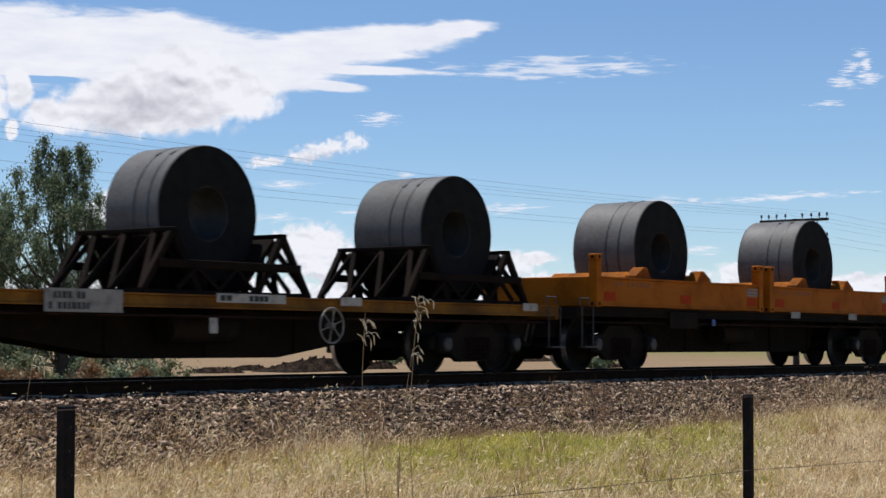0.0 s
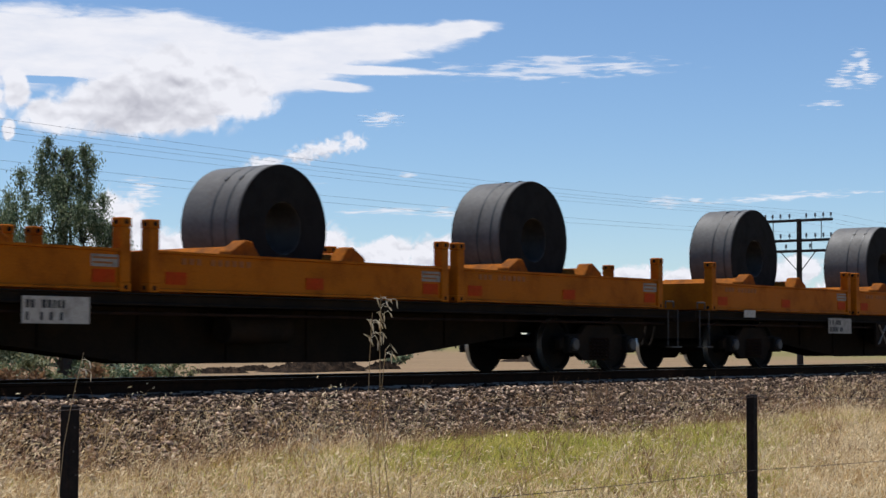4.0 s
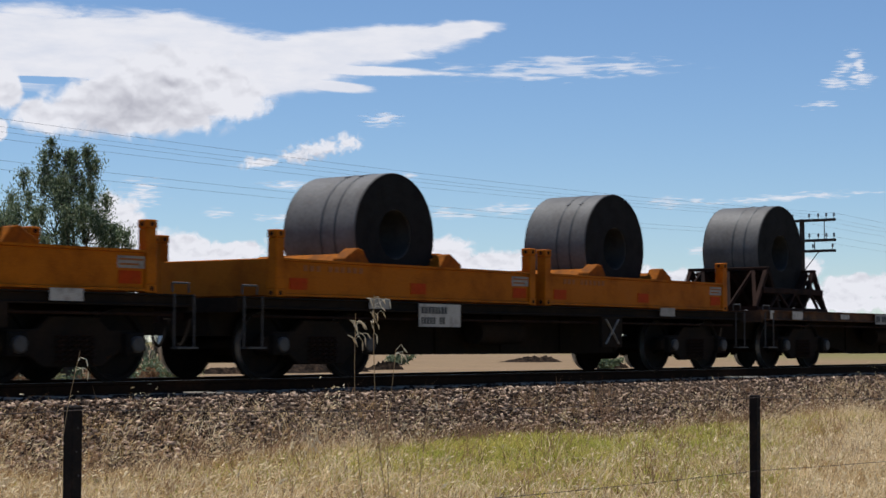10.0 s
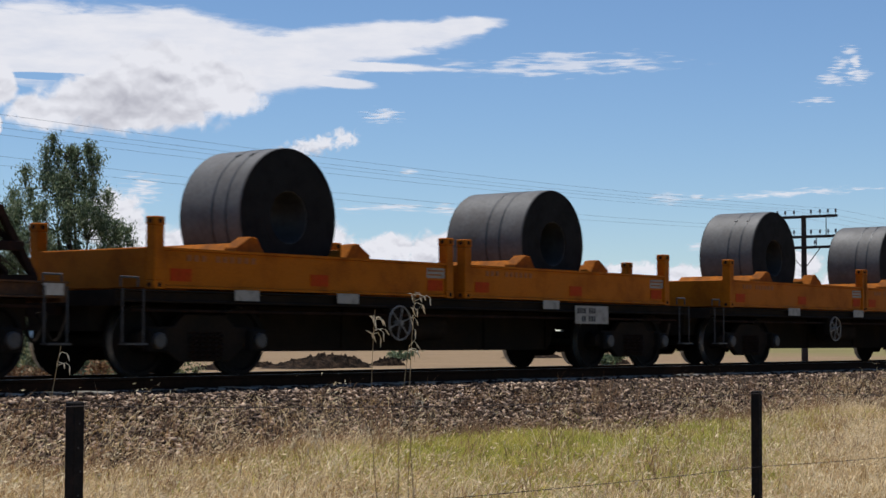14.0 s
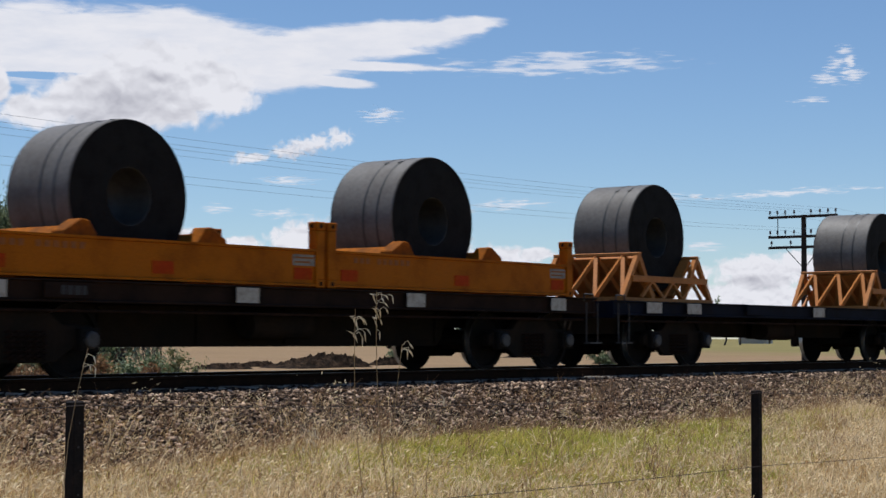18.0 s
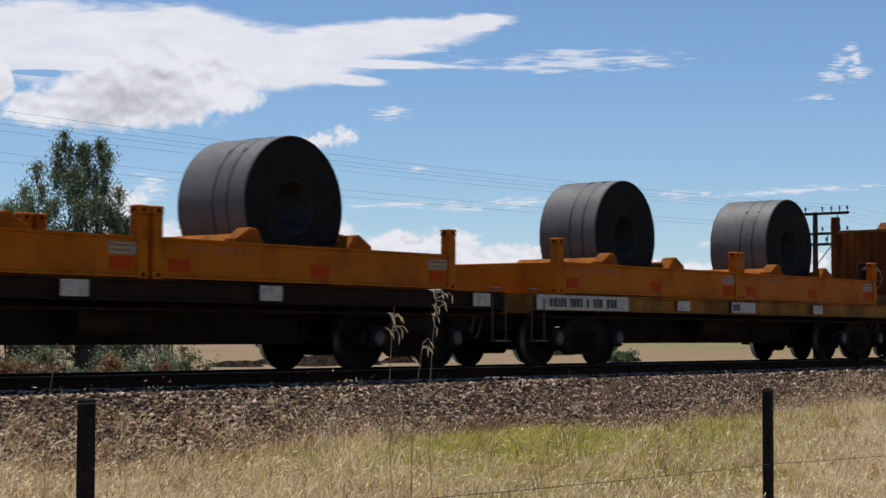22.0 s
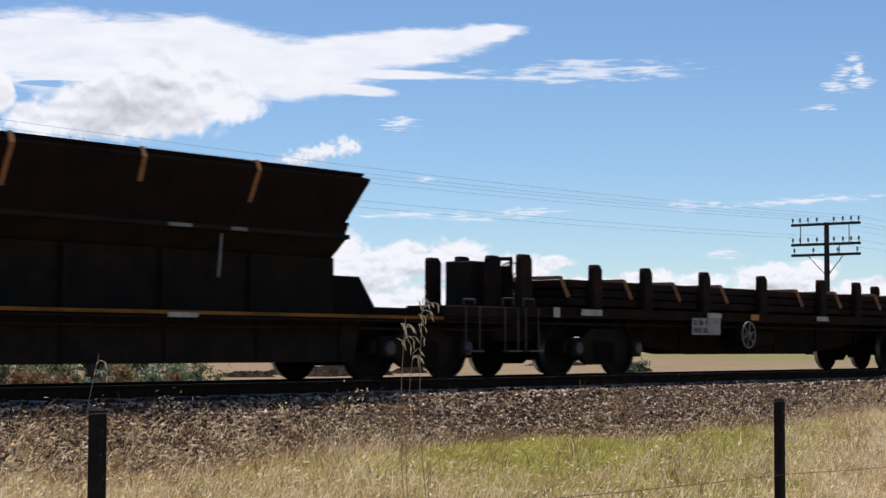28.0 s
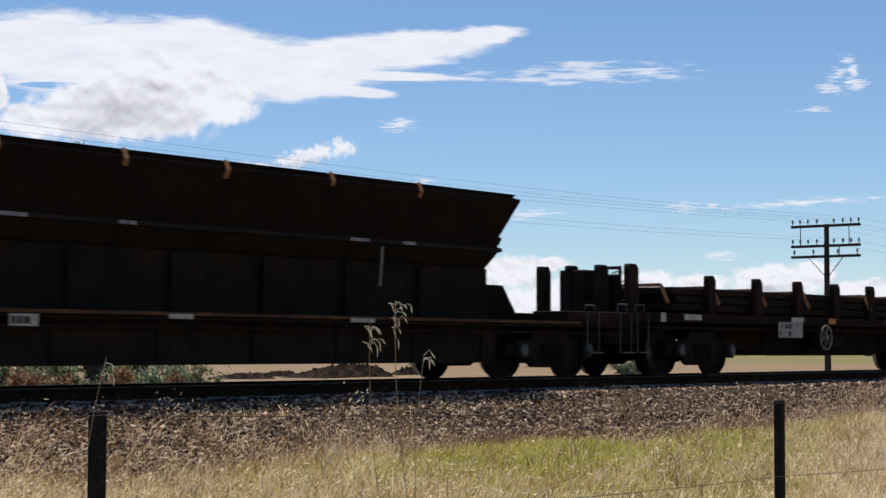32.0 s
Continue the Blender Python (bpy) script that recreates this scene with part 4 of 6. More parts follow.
def flat_wagon(s0, s1, label, frame_mat, sill=(0.95, 1.155), belly=0.3, fish=0.38, inset=(1.75, 1.75), wheels=(), stands=(), crosses=(), plates=(), name="flat_wagon", deck_mat=None, belly_y=0.36):
    """A bogie flat wagon from s0 to s1 along the train. Places in the lists are along the train too."""
    c, half = (s0 + s1) / 2, (s1 - s0) / 2
    root = on_train(thing(name, pose(c, TRACK, 0), label, "rail wagon", "wagons of the train"), c)
    bm = bmesh.new()
    box(bm, -half + 0.02, half - 0.02, -1.17, 1.17, sill[1] - 0.055, sill[1] - 0.012)
    part("deck", bm, deck_mat or frame_mat, root)
    z0, z1 = sill
    for side in (-1, 1):
        bm = bmesh.new()
        y = side * 1.19
        prism(bm, [(y - side * 0.07, z0), (y + side * 0.05, z0), (y + side * 0.05, z0 + 0.02), (y, z0 + 0.03), (y, z1 - 0.03), (y + side * 0.05, z1 - 0.02), (y + side * 0.05, z1), (y - side * 0.07, z1)], -half, half, "x")
        part("side_sill", bm, frame_mat, root)
        bm = bmesh.new()
        b0, b1 = -half + inset[0] + 1.5, half - inset[1] - 1.5
        if fish:
            f0, f1 = b0 * fish, b1 * fish
            line = [(b0 - 0.1, z0), (b0, 0.6), (f0, belly), (f1, belly), (b1, 0.6), (b1 + 0.1, z0)]
        else:
            line = [(b0 - 0.1, z0), (b0, belly + 0.12), (b0 + 0.15, belly), (b1 - 0.15, belly), (b1, belly + 0.12), (b1 + 0.1, z0)]
        yy = side * belly_y
        prism(bm, line, min(yy, yy - side * 0.03), max(yy, yy - side * 0.03))
        part("belly_plate", bm, BLACK, root)
        if side < 0:
            nrib = max(4, int((b1 - b0) * 0.7))
            for k in range(nrib):
                x = b0 * 0.95 + (b1 - b0) * 0.95 * k / (nrib - 1)
                low = float(np.interp(x, [b0, b0 * fish, b1 * fish, b1], [0.6, belly, belly, 0.6])) + 0.03 if fish else belly + 0.03
                if low < z0 - 0.12:
                    bm = bmesh.new()
                    box(bm, x - 0.02, x + 0.02, -belly_y - 0.035, -belly_y - 0.001, low, z0 - 0.01)
                    part("rib", bm, BLACK, root)
    bm = bmesh.new()
    box(bm, -half + 0.25, half - 0.25, -0.22, 0.22, 0.66, z1 - 0.06)
    part("centre_sill", bm, BLACK, root)
    for k in range(9):
        x = -half * 0.85 + 1.7 * half * k / 8
        for y0, y1 in ((-1.1, -0.224), (0.224, 1.1)):
            part("cross_bearer", box(bmesh.new(), x - 0.05, x + 0.05, y0, y1, z0 + 0.02, z1 - 0.06), BLACK, root)
    for way in (-1, 1):
        bm = bmesh.new()
        box(bm, way * (half - 0.09), way * half, -1.2, 1.2, z0 - 0.05, z1 - 0.015)
        part("headstock", bm, frame_mat, root)
        coupler(root, way * half, way)
        bogie(root, way * (half - inset[way > 0]))
        a, b = way * (half - inset[way > 0] + 0.55), way * (half - 0.1)
        part("draft_sill", box(bmesh.new(), min(a, b), max(a, b), -0.58, 0.58, 0.58, z0 - 0.004), BLACK, root)
        end_steps(root, way * (half - 0.22))
    bm = bmesh.new()
    tube(bm, (-1.1, -0.72, 0.66), (0.1, -0.72, 0.66), 0.19, 16)
    part("air_tank", bm, BLACK, root, smooth=True)
    bm = bmesh.new()
    tube(bm, (0.7, 0.5, 0.66), (1.2, 0.5, 0.66), 0.17, 16)
    bar(bm, (1.2, 0.5, 0.66), (2.2, 0.5, 0.66), 0.04)
    part("brake_cylinder", bm, BLACK, root, smooth=True)
    bm = bmesh.new()
    tube(bm, (-half + 0.3, -1.14, z0 - 0.10), (half - 0.3, -1.14, z0 - 0.10), 0.02, 6)
    part("brake_pipe", bm, DARKRUST, root)
    for w in wheels:
        handwheel(root, w - c, -1.30, 0.72, 0.245)
        bm = bmesh.new()
        soften(box(bm, w - c - 0.14, w - c + 0.14, -1.22, -1.08, 0.6, z0), 0.02)
        part("brake_gear_box", bm, BLACK, root)
    for w in stands:
        brake_stand(root, w - c, pipe={151.5: -0.7, 181.05: 0.55}.get(w, 0.0))
    for w in crosses:
        bm = bmesh.new()
        soften(box(bm, w - c - 0.3, w - c + 0.34, -1.26, -1.2, 0.42, z0 + 0.01), 0.01)
        part("hanging_panel", bm, BLACK, root)
        bm = bmesh.new()
        bar(bm, (w - c - 0.2, -1.27, 0.48), (w - c + 0.2, -1.27, 0.90), 0.035, 0.012)
        bar(bm, (w - c - 0.2, -1.275, 0.90), (w - c + 0.2, -1.275, 0.48), 0.035, 0.012)
        part("cross_mark", bm, GREYPLATE, root, "white painted cross mark")
    for k, (w, z, pw, ph, mat, bars) in enumerate(plates):
        plate(root, w - c, z, pw, ph, mat, bars=bars, seed=int(s0 * 10) + k)
    return root


# ---- loads ----
def make_cradle():
    """A twenty-foot coil cradle: box beams, four corner posts, two V saddles. Its middle is at 0, its foot at 0."""
    root = thing("coil_cradle", pose(0, 0, 0), "orange painted steel coil cradle with four corner posts", "coil cradle", "orange coil cradles")
    L, W = 3.029, 1.219
    for side in (-1, 1):
        bm = bmesh.new()
        y = side * (W - 0.06)
        o = side
        prism(bm, [(y - 0.09 * o, 0.02), (y + 0.055 * o, 0.02), (y + 0.055 * o, 0.05), (y + 0.02 * o, 0.06), (y + 0.02 * o, 0.49), (y + 0.055 * o, 0.5), (y + 0.055 * o, 0.53), (y - 0.09 * o, 0.53)], -L + 0.16, L - 0.16, "x")
        beam = part("side_beam", bm, ORANGE, root)
        for x in (-2.55, 0.05, 2.62):
            bm = bmesh.new()
            yy = y + 0.024 * o
            box(bm, x - 0.18, x + 0.18, yy - 0.004, yy + 0.004, 0.11, 0.27)
            part("red_patch", bm, RED_PATCH, beam, "faded red painted patch")
        bm = bmesh.new()
        box(bm, 2.42, 2.86, y + 0.02 * o - 0.004, y + 0.02 * o + 0.006, 0.30, 0.45)
        part("label_plate", bm, GREYPLATE, beam, "pale data plate")
        bm = bmesh.new()
        for k in range(2):
            box(bm, 2.45, 2.83 - 0.07 * k, y + 0.0265 * o - 0.004, y + 0.0265 * o + 0.004, 0.395 - 0.06 * k, 0.42 - 0.06 * k)
        for k in range(9):
            box(bm, -2.45 + 0.13 * k + (0.12 if k > 2 else 0), -2.37 + 0.13 * k + (0.12 if k > 2 else 0), y + 0.0225 * o - 0.004, y + 0.0225 * o + 0.004, 0.37, 0.45)
        tagged(part("lettering", bm, FADED_INK, beam), kind="stuff")
    for way in (-1, 1):
        bm = bmesh.new()
        soften(box(bm, way * L, way * (L - 0.14), -W + 0.16, W - 0.16, 0.02, 0.53), 0.012)
        part("end_beam", bm, ORANGE, root)
        for side in (-1, 1):
            px, py = way * (L - 0.085), side * (W - 0.085)
            bm = bmesh.new()
            soften(box(bm, px - 0.085, px + 0.085, py - 0.085, py + 0.085, 0.11, 0.80), 0.014)
            post = part("corner_post", bm, ORANGE, root)
            for z in (0.0, 0.80):
                bm = bmesh.new()
                soften(box(bm, px - 0.092, px + 0.092, py - 0.088, py + 0.088, z, z + 0.115), 0.012)
                part("corner_casting", bm, ORANGE, post)
                bm = bmesh.new()
                tube(bm, (px, py - 0.091, z + 0.057), (px, py + 0.091, z + 0.057), 0.032, 10)
                tube(bm, (px - 0.094, py, z + 0.057), (px + 0.094, py, z + 0.057), 0.032, 10)
                part("casting_hole", bm, BLACK, post)
    for way in (-1, 1):
        bm = bmesh.new()
        line = [(0.40, 0.05), (0.80, 0.50), (0.97, 0.735), (1.09, 0.755), (1.36, 0.60), (1.42, 0.05)]
        line = [(way * x, z) for x, z in line]
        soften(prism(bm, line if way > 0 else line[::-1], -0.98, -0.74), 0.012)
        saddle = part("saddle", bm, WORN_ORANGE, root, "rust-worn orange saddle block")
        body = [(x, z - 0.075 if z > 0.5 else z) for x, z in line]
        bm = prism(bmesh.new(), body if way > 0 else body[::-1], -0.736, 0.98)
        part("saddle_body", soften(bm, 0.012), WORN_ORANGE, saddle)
        bm = bmesh.new()
        prism(bm, [(way * 0.45, 0.115), (way * 0.80, 0.505), (way * 0.775, 0.525), (way * 0.425, 0.135)], -0.9, 0.9)
        part("timber_pad", bm, PAD_WOOD, root, "dark worn pad that bears the coil")
    for x in (-2.3, -1.9, 1.9, 2.3):
        part("floor_bearer", box(bmesh.new(), x - 0.06, x + 0.06, -1.07, 1.07, 0.04, 0.2), ORANGE, root)
    part("spine_bearer", box(bmesh.new(), -L + 0.14, L - 0.14, -0.12, 0.12, 0.036, 0.18), ORANGE, root)
    return root


def make_coil(radius, width=1.40):
    """A coil of steel sheet, its eye across the track; its middle is at 0."""
    root = thing("steel_coil", pose(0, 0, 0), "large grey coil of sheet steel strapped twice", "steel coil", "coils on the train")
    r, w, e = radius, width / 2, 0.37
    bm = bmesh.new()
    prof = [(e, -w + 0.01), (r - 0.012, -w + 0.01), (r, -w + 0.022), (r, w - 0.022), (r - 0.012, w - 0.01), (e, w - 0.01)]
    ring(bm, prof, 72)
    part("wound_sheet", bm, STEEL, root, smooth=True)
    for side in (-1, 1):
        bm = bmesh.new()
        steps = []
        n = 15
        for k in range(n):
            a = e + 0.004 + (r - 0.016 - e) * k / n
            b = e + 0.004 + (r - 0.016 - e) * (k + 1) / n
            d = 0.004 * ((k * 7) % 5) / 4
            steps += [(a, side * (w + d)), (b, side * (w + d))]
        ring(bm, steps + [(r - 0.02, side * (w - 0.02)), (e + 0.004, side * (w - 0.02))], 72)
        # darker than the side: the shade is in the colour
        part("coil_edge", bm, STEEL_SHADED, root, "end face of the wound layers, coloured dark for its shade")
    bm = bmesh.new()
    ring(bm, [(e - 0.006, -w + 0.02), (e - 0.001, -w + 0.02), (e - 0.001, w - 0.02), (e - 0.006, w - 0.02)], 48)
    part("bore", bm, BORE, root, smooth=True)
    for y in (-0.05, -0.32):
        bm = bmesh.new()
        ring(bm, [(r - 0.004, y - 0.016), (r + 0.004, y - 0.016), (r + 0.004, y + 0.016), (r - 0.004, y + 0.016)], 72)
        a = 1.9
        m = Matrix.Rotation(-a, 4, "Y")
        bmesh.ops.create_cube(bm, size=1, matrix=m @ Matrix.Translation((r + 0.006, y, 0)) @ Matrix.Diagonal((0.016, 0.05, 0.07, 1)))
        part("strap", bm, BAND, root, "thin dark steel strap")
    return root


def make_frame_cradle(mat, label):
    """A short trussed coil stand: two lattice trestles across the wagon, tied by a rail on each side."""
    root = thing("coil_stand", pose(0, 0, 0), label, "coil stand", "trussed coil stands")
    H, A = 0.87, 1.03
    for way in (-1, 1):
        for side in (-1, 1):
            y = side * H
            for foot in (1.54, 0.55):
                part("end_leg", bar(bmesh.new(), (way * A, y, 0.83), (way * foot, y, 0.05), 0.085), mat, root)
        bm = bmesh.new()
        bar(bm, (way * A, -H - 0.05, 0.845), (way * A, H + 0.05, 0.845), 0.12, 0.06)
        part("top_rail", soften(bm, 0.01), mat, root)
        for face in (1.54, 0.55):
            for k in range(3):
                y0 = -H + 2 * H / 3 * k
                y1, y2 = y0 + H / 3, y0 + 2 * H / 3
                part("end_brace", bar(bmesh.new(), (way * face, y0, 0.06), (way * (A + (face - A) * 0.06), y1, 0.80), 0.07), mat, root)
                part("end_brace", bar(bmesh.new(), (way * (A + (face - A) * 0.06), y1, 0.80), (way * face, y2, 0.06), 0.07), mat, root)
        part("foot_rail", bar(bmesh.new(), (way * 1.54, -H - 0.04, 0.035), (way * 1.54, H + 0.04, 0.035), 0.08, 0.07), mat, root)
        bm = bmesh.new()
        prism(bm, [(way * 0.30, 0.12), (way * 0.35, 0.07), (way * 0.99, 0.76), (way * 0.94, 0.81)], -0.8, 0.8)
        part("bearing_plate", bm, mat, root)
    for side in (-1, 1):
        y = side * (H + 0.045)
        part("side_rail", soften(bar(bmesh.new(), (-1.30, y, 0.40), (1.36, y, 0.40), 0.06, 0.115), 0.008), mat, root)
        part("base_rail", bar(bmesh.new(), (-1.56, y, 0.03), (1.56, y, 0.03), 0.06), mat, root)
        xs = [-0.98, -0.62, -0.22, 0.10, 0.44, 0.82, 1.14]
        for k, (a, b) in enumerate(zip(xs, xs[1:])):
            part("side_brace", bar(bmesh.new(), (a, y, 0.07 if k % 2 == 0 else 0.36), (b, y, 0.36 if k % 2 == 0 else 0.07), 0.05), mat, root)
    return root


CRADLE = make_cradle()
COILS = {}


def coil_of(radius, width):
    if (radius, width) not in COILS:
        COILS[radius, width] = make_coil(radius, width)
    return COILS[radius, width]


STAND_YELLOW = make_frame_cradle(YELLOW, "yellow trussed steel stand under a coil")
STAND_BLACK = make_frame_cradle(DEEP_BROWN, "near-black trussed steel stand under a coil")
STAND_RUST = make_frame_cradle(DARKRUST, "dark rusted trussed steel stand under a coil")
SPARE = {}


def load(kind, s, z, y=0.0, turn=0.0):
    """Sets a load on the train; the first of its kind is the one that was built."""
    m = pose(s, TRACK + y, z, 0, turn, 0)
    if kind not in SPARE:
        SPARE[kind] = True
        kind.matrix_basis = m
        ob = kind
    else:
        ob = copy_thing(kind, m)
    REST[ob] = (y, z, turn)
    return on_train(ob, s)


REST = {}


def cradle_and_coil(s, at, r, w, foot=1.10):
    """A cradle with its middle at s and, at its own place, the coil of radius r and width w that lies in it."""
    load(CRADLE, s, foot)
    load(coil_of(r, w), at, foot + 1.388 * r - 0.27, 0.0, (s * 37) % 50 - 25)


def stand_and_coil(kind, s, at, r, w, foot=1.165):
    load(kind, s, foot)
    load(coil_of(r, w), at, foot + 1.388 * r - 0.17, 0.0, (s * 37) % 50 - 25)


# ---- the train, from its head to its tail ----
SG = GREYPLATE


def small_plates(places, z=1.055, w=0.36, h=0.15, mat=None):
    return [(p, z, w, h, mat or WHITE, 0) for p in places]


flat_wagon(9.4, 23.9, "dark flat wagon with ochre sill carrying coils in rusted stands", OCHRE, (0.92, 1.095), 0.27, inset=(2.0, 2.06), wheels=(18.15,), plates=[(13.75, 0.98, 1.2, 0.28, SG, 9), (16.6, 1.06, 1.3, 0.12, WHITE, 9), (18.6, 1.06, 0.45, 0.12, WHITE, 0), (23.0, 1.06, 0.4, 0.12, WHITE, 0), (15.9, 0.7, 0.14, 0.2, WHITE, 0)], deck_mat=BROWN)
for s, at, r, w in ((16.55, 16.52, 0.925, 1.04), (21.85, 21.81, 0.919, 1.36)):
    stand_and_coil(STAND_BLACK, s, at, r, w, 1.10)
flat_wagon(24.45, 37.95, "black flat wagon under two orange coil cradles", BLACK, (0.94, 1.095), 0.31, 0, inset=(1.6, 1.55), plates=[(27.9, 0.9, 1.0, 0.3, BLACK, 0), (29.0, 0.87, 0.12, 0.12, BLUE_INK, 0)] + small_plates((32.4, 35.1), 1.06, 0.4, 0.13, SG))
for s, at, r, w in ((28.06, 28.11, 0.97, 1.34), (34.41, 34.47, 0.965, 1.31)):
    cradle_and_coil(s, at, r, w)
flat_wagon(38.6, 58.5, "black fish-bellied flat wagon under three orange coil cradles", BLACK, (0.94, 1.095), 0.2, inset=(2.65, 2.35), plates=[(44.2, 0.86, 1.0, 0.32, WHITE, 8)])
for s, at, r, w in ((42.36, 42.38, 0.99, 0.96), (48.72, 48.79, 0.905, 1.13), (55, 55.01, 1, 1)):
    cradle_and_coil(s, at, r, w)
flat_wagon(59.2, 79.1, "black fish-bellied flat wagon under three orange coil cradles", BLACK, (0.94, 1.095), 0.2, inset=(2.5, 2.5), crosses=(67.35,), plates=[(65.2, 0.86, 1.1, 0.32, SG, 9)] + small_plates((61.2, 69.5, 75.0), 1.06, 0.45, 0.14))
for s, at, r, w in ((62.83, 62.9, 1, 0.96), (69.15, 69.17, 0.995, 1.06), (75.42, 75.49, 0.985, 0.96)):
    cradle_and_coil(s, at, r, w)
flat_wagon(79.85, 93.4, "black flat wagon under two orange coil cradles", BLACK, (0.94, 1.095), 0.31, 0, inset=(1.75, 1.8), crosses=(84.75,), plates=small_plates((82.9, 86.0, 91.3), 1.05, 0.5, 0.15) + [(90.0, 0.8, 0.9, 0.28, BLACK, 0)])
for s, at, r, w in ((83.45, 83.45, 0.928, 1.45), (89.73, 89.8, 0.966, 1.34)):
    cradle_and_coil(s, at, r, w)
flat_wagon(94.2, 107.9, "black flat wagon under two orange coil cradles", BLACK, (0.94, 1.095), 0.31, 0, inset=(1.8, 1.6), crosses=(103.15,), plates=[(98.4, 0.9, 1.0, 0.34, WHITE, 8), (97.0, 1.05, 0.45, 0.15, SG, 0), (105.0, 1.05, 0.5, 0.15, SG, 0)])
for s, at, r, w in ((97.93, 98, 0.925, 1.44), (104.25, 104.22, 0.97, 1.3)):
    cradle_and_coil(s, at, r, w)
flat_wagon(108.65, 123.05, "dark rusty flat wagon carrying coils in rusted stands", RUSTSILL, (0.96, 1.155), 0.27, inset=(2.05, 1.65), wheels=(117.6,), plates=[(109.0, 1.06, 0.14, 0.17, WHITE, 0), (110.1, 1.06, 0.45, 0.16, WHITE, 0), (112.3, 1.06, 0.42, 0.10, WHITE, 0), (114.3, 1.03, 0.95, 0.22, SG, 8), (116.2, 1.06, 0.4, 0.10, SG, 0), (119.2, 1.06, 0.4, 0.14, WHITE, 0), (122.8, 1.06, 0.3, 0.14, WHITE, 0)])
for s, at, r, w in ((110.57, 110.59, 0.984, 1.28), (121.27, 121.3, 1.012, 1.23)):
    stand_and_coil(STAND_RUST, s, at, r, w, 1.165)
flat_wagon(123.8, 137.45, "black flat wagon under two orange coil cradles", BLACK, (0.94, 1.095), 0.31, 0, inset=(1.65, 1.65), wheels=(129.1,), plates=small_plates((126.0, 128.0, 133.0), 1.05, 0.45, 0.14, SG) + [(134.2, 0.9, 1.0, 0.3, SG, 8)])
for s, at, r, w in ((127.44, 127.5, 0.98, 1.19), (133.78, 133.75, 0.906, 1.57)):
    cradle_and_coil(s, at, r, w)
flat_wagon(138.3, 152.0, "black flat wagon under two orange coil cradles", BLACK, (0.94, 1.095), 0.31, 0, inset=(1.8, 1.9), wheels=(143.4,), stands=(151.5,), crosses=(146.85,), plates=small_plates((141.6, 144.6, 148.9), 1.05, 0.5, 0.15, SG) + [(149.4, 0.9, 0.9, 0.3, SG, 8)])
for s, at, r, w in ((142.06, 142.03, 0.961, 1.21), (148.03, 148.05, 0.97, 1.3)):
    cradle_and_coil(s, at, r, w)
flat_wagon(152.8, 166.4, "dark brown flat wagon with deep sills under two orange cradles", BROWN, (0.91, 1.175), 0.37, 0, inset=(1.75, 1.65), plates=small_plates((153.9, 158.0, 161.5, 165.2), 1.05, 0.42, 0.2) + [(155.0, 1.05, 0.7, 0.18, BROWN, 6)])
for s, at, r, w in ((156.52, 156.52, 0.99, 1.21), (162.65, 162.7, 1, 1.25)):
    cradle_and_coil(s, at, r, w, 1.18)
flat_wagon(166.95, 181.5, "dark blue flat wagon carrying coils in yellow stands", BLUE, (0.90, 1.155), 0.52, 0, inset=(2.4, 2.25), stands=(181.05,), plates=small_plates((168.2, 169.6, 174.7, 178.4, 180.9), 1.04, 0.5, 0.19) + [(172.0, 1.04, 0.8, 0.16, BLUE, 0)])
for s, at, r, w in ((169.3, 169.38, 0.985, 1.2), (179.33, 179.33, 1, 1.31)):
    stand_and_coil(STAND_YELLOW, s, at, r, w, 1.165)
flat_wagon(182.1, 196.25, "dark brown flat wagon with deep sills under two orange cradles", BROWN, (0.91, 1.175), 0.37, 0, inset=(1.7, 2.05), plates=small_plates((182.8, 187.7, 191.0, 195.6), 1.05, 0.42, 0.2) + [(184.3, 1.05, 0.9, 0.18, BROWN, 6)])
for s, at, r, w in ((185.86, 185.92, 0.995, 1.28), (191.99, 192.08, 0.995, 1.32)):
    cradle_and_coil(s, at, r, w, 1.18)
flat_wagon(196.85, 211.2, "flat wagon with deep ochre sills under two orange cradles", OCHRE, (0.91, 1.175), 0.37, 0, inset=(1.85, 2.05), stands=(210.75,), plates=[(198.4, 1.04, 2.7, 0.24, WHITE, 22), (201.6, 1.04, 0.42, 0.18, WHITE, 0), (203.8, 1.04, 0.9, 0.2, WHITE, 3), (206.9, 1.04, 0.4, 0.17, WHITE, 0), (210.95, 1.04, 0.12, 0.2, WHITE, 0)])
for s, at, r, w in ((200.74, 200.72, 0.991, 1.19), (206.79, 206.88, 1.01, 1.29)):
    cradle_and_coil(s, at, r, w, 1.18)
flat_wagon(211.8, 225.5, "dark brown fish-bellied flat wagon under two half-height containers", BROWN, (1.0, 1.16), 0.26, 0.62, inset=(1.65, 1.5), wheels=(220.4,), plates=[(212.4, 1.07, 0.42, 0.12, CREAM, 0), (214.0, 1.07, 0.14, 0.12, WHITE, 0), (215.4, 0.98, 1.1, 0.3, WHITE, 8), (218.7, 1.05, 0.45, 0.14, WHITE, 0), (222.6, 1.05, 0.45, 0.14, WHITE, 0), (225.0, 1.07, 0.35, 0.12, CREAM, 0)])


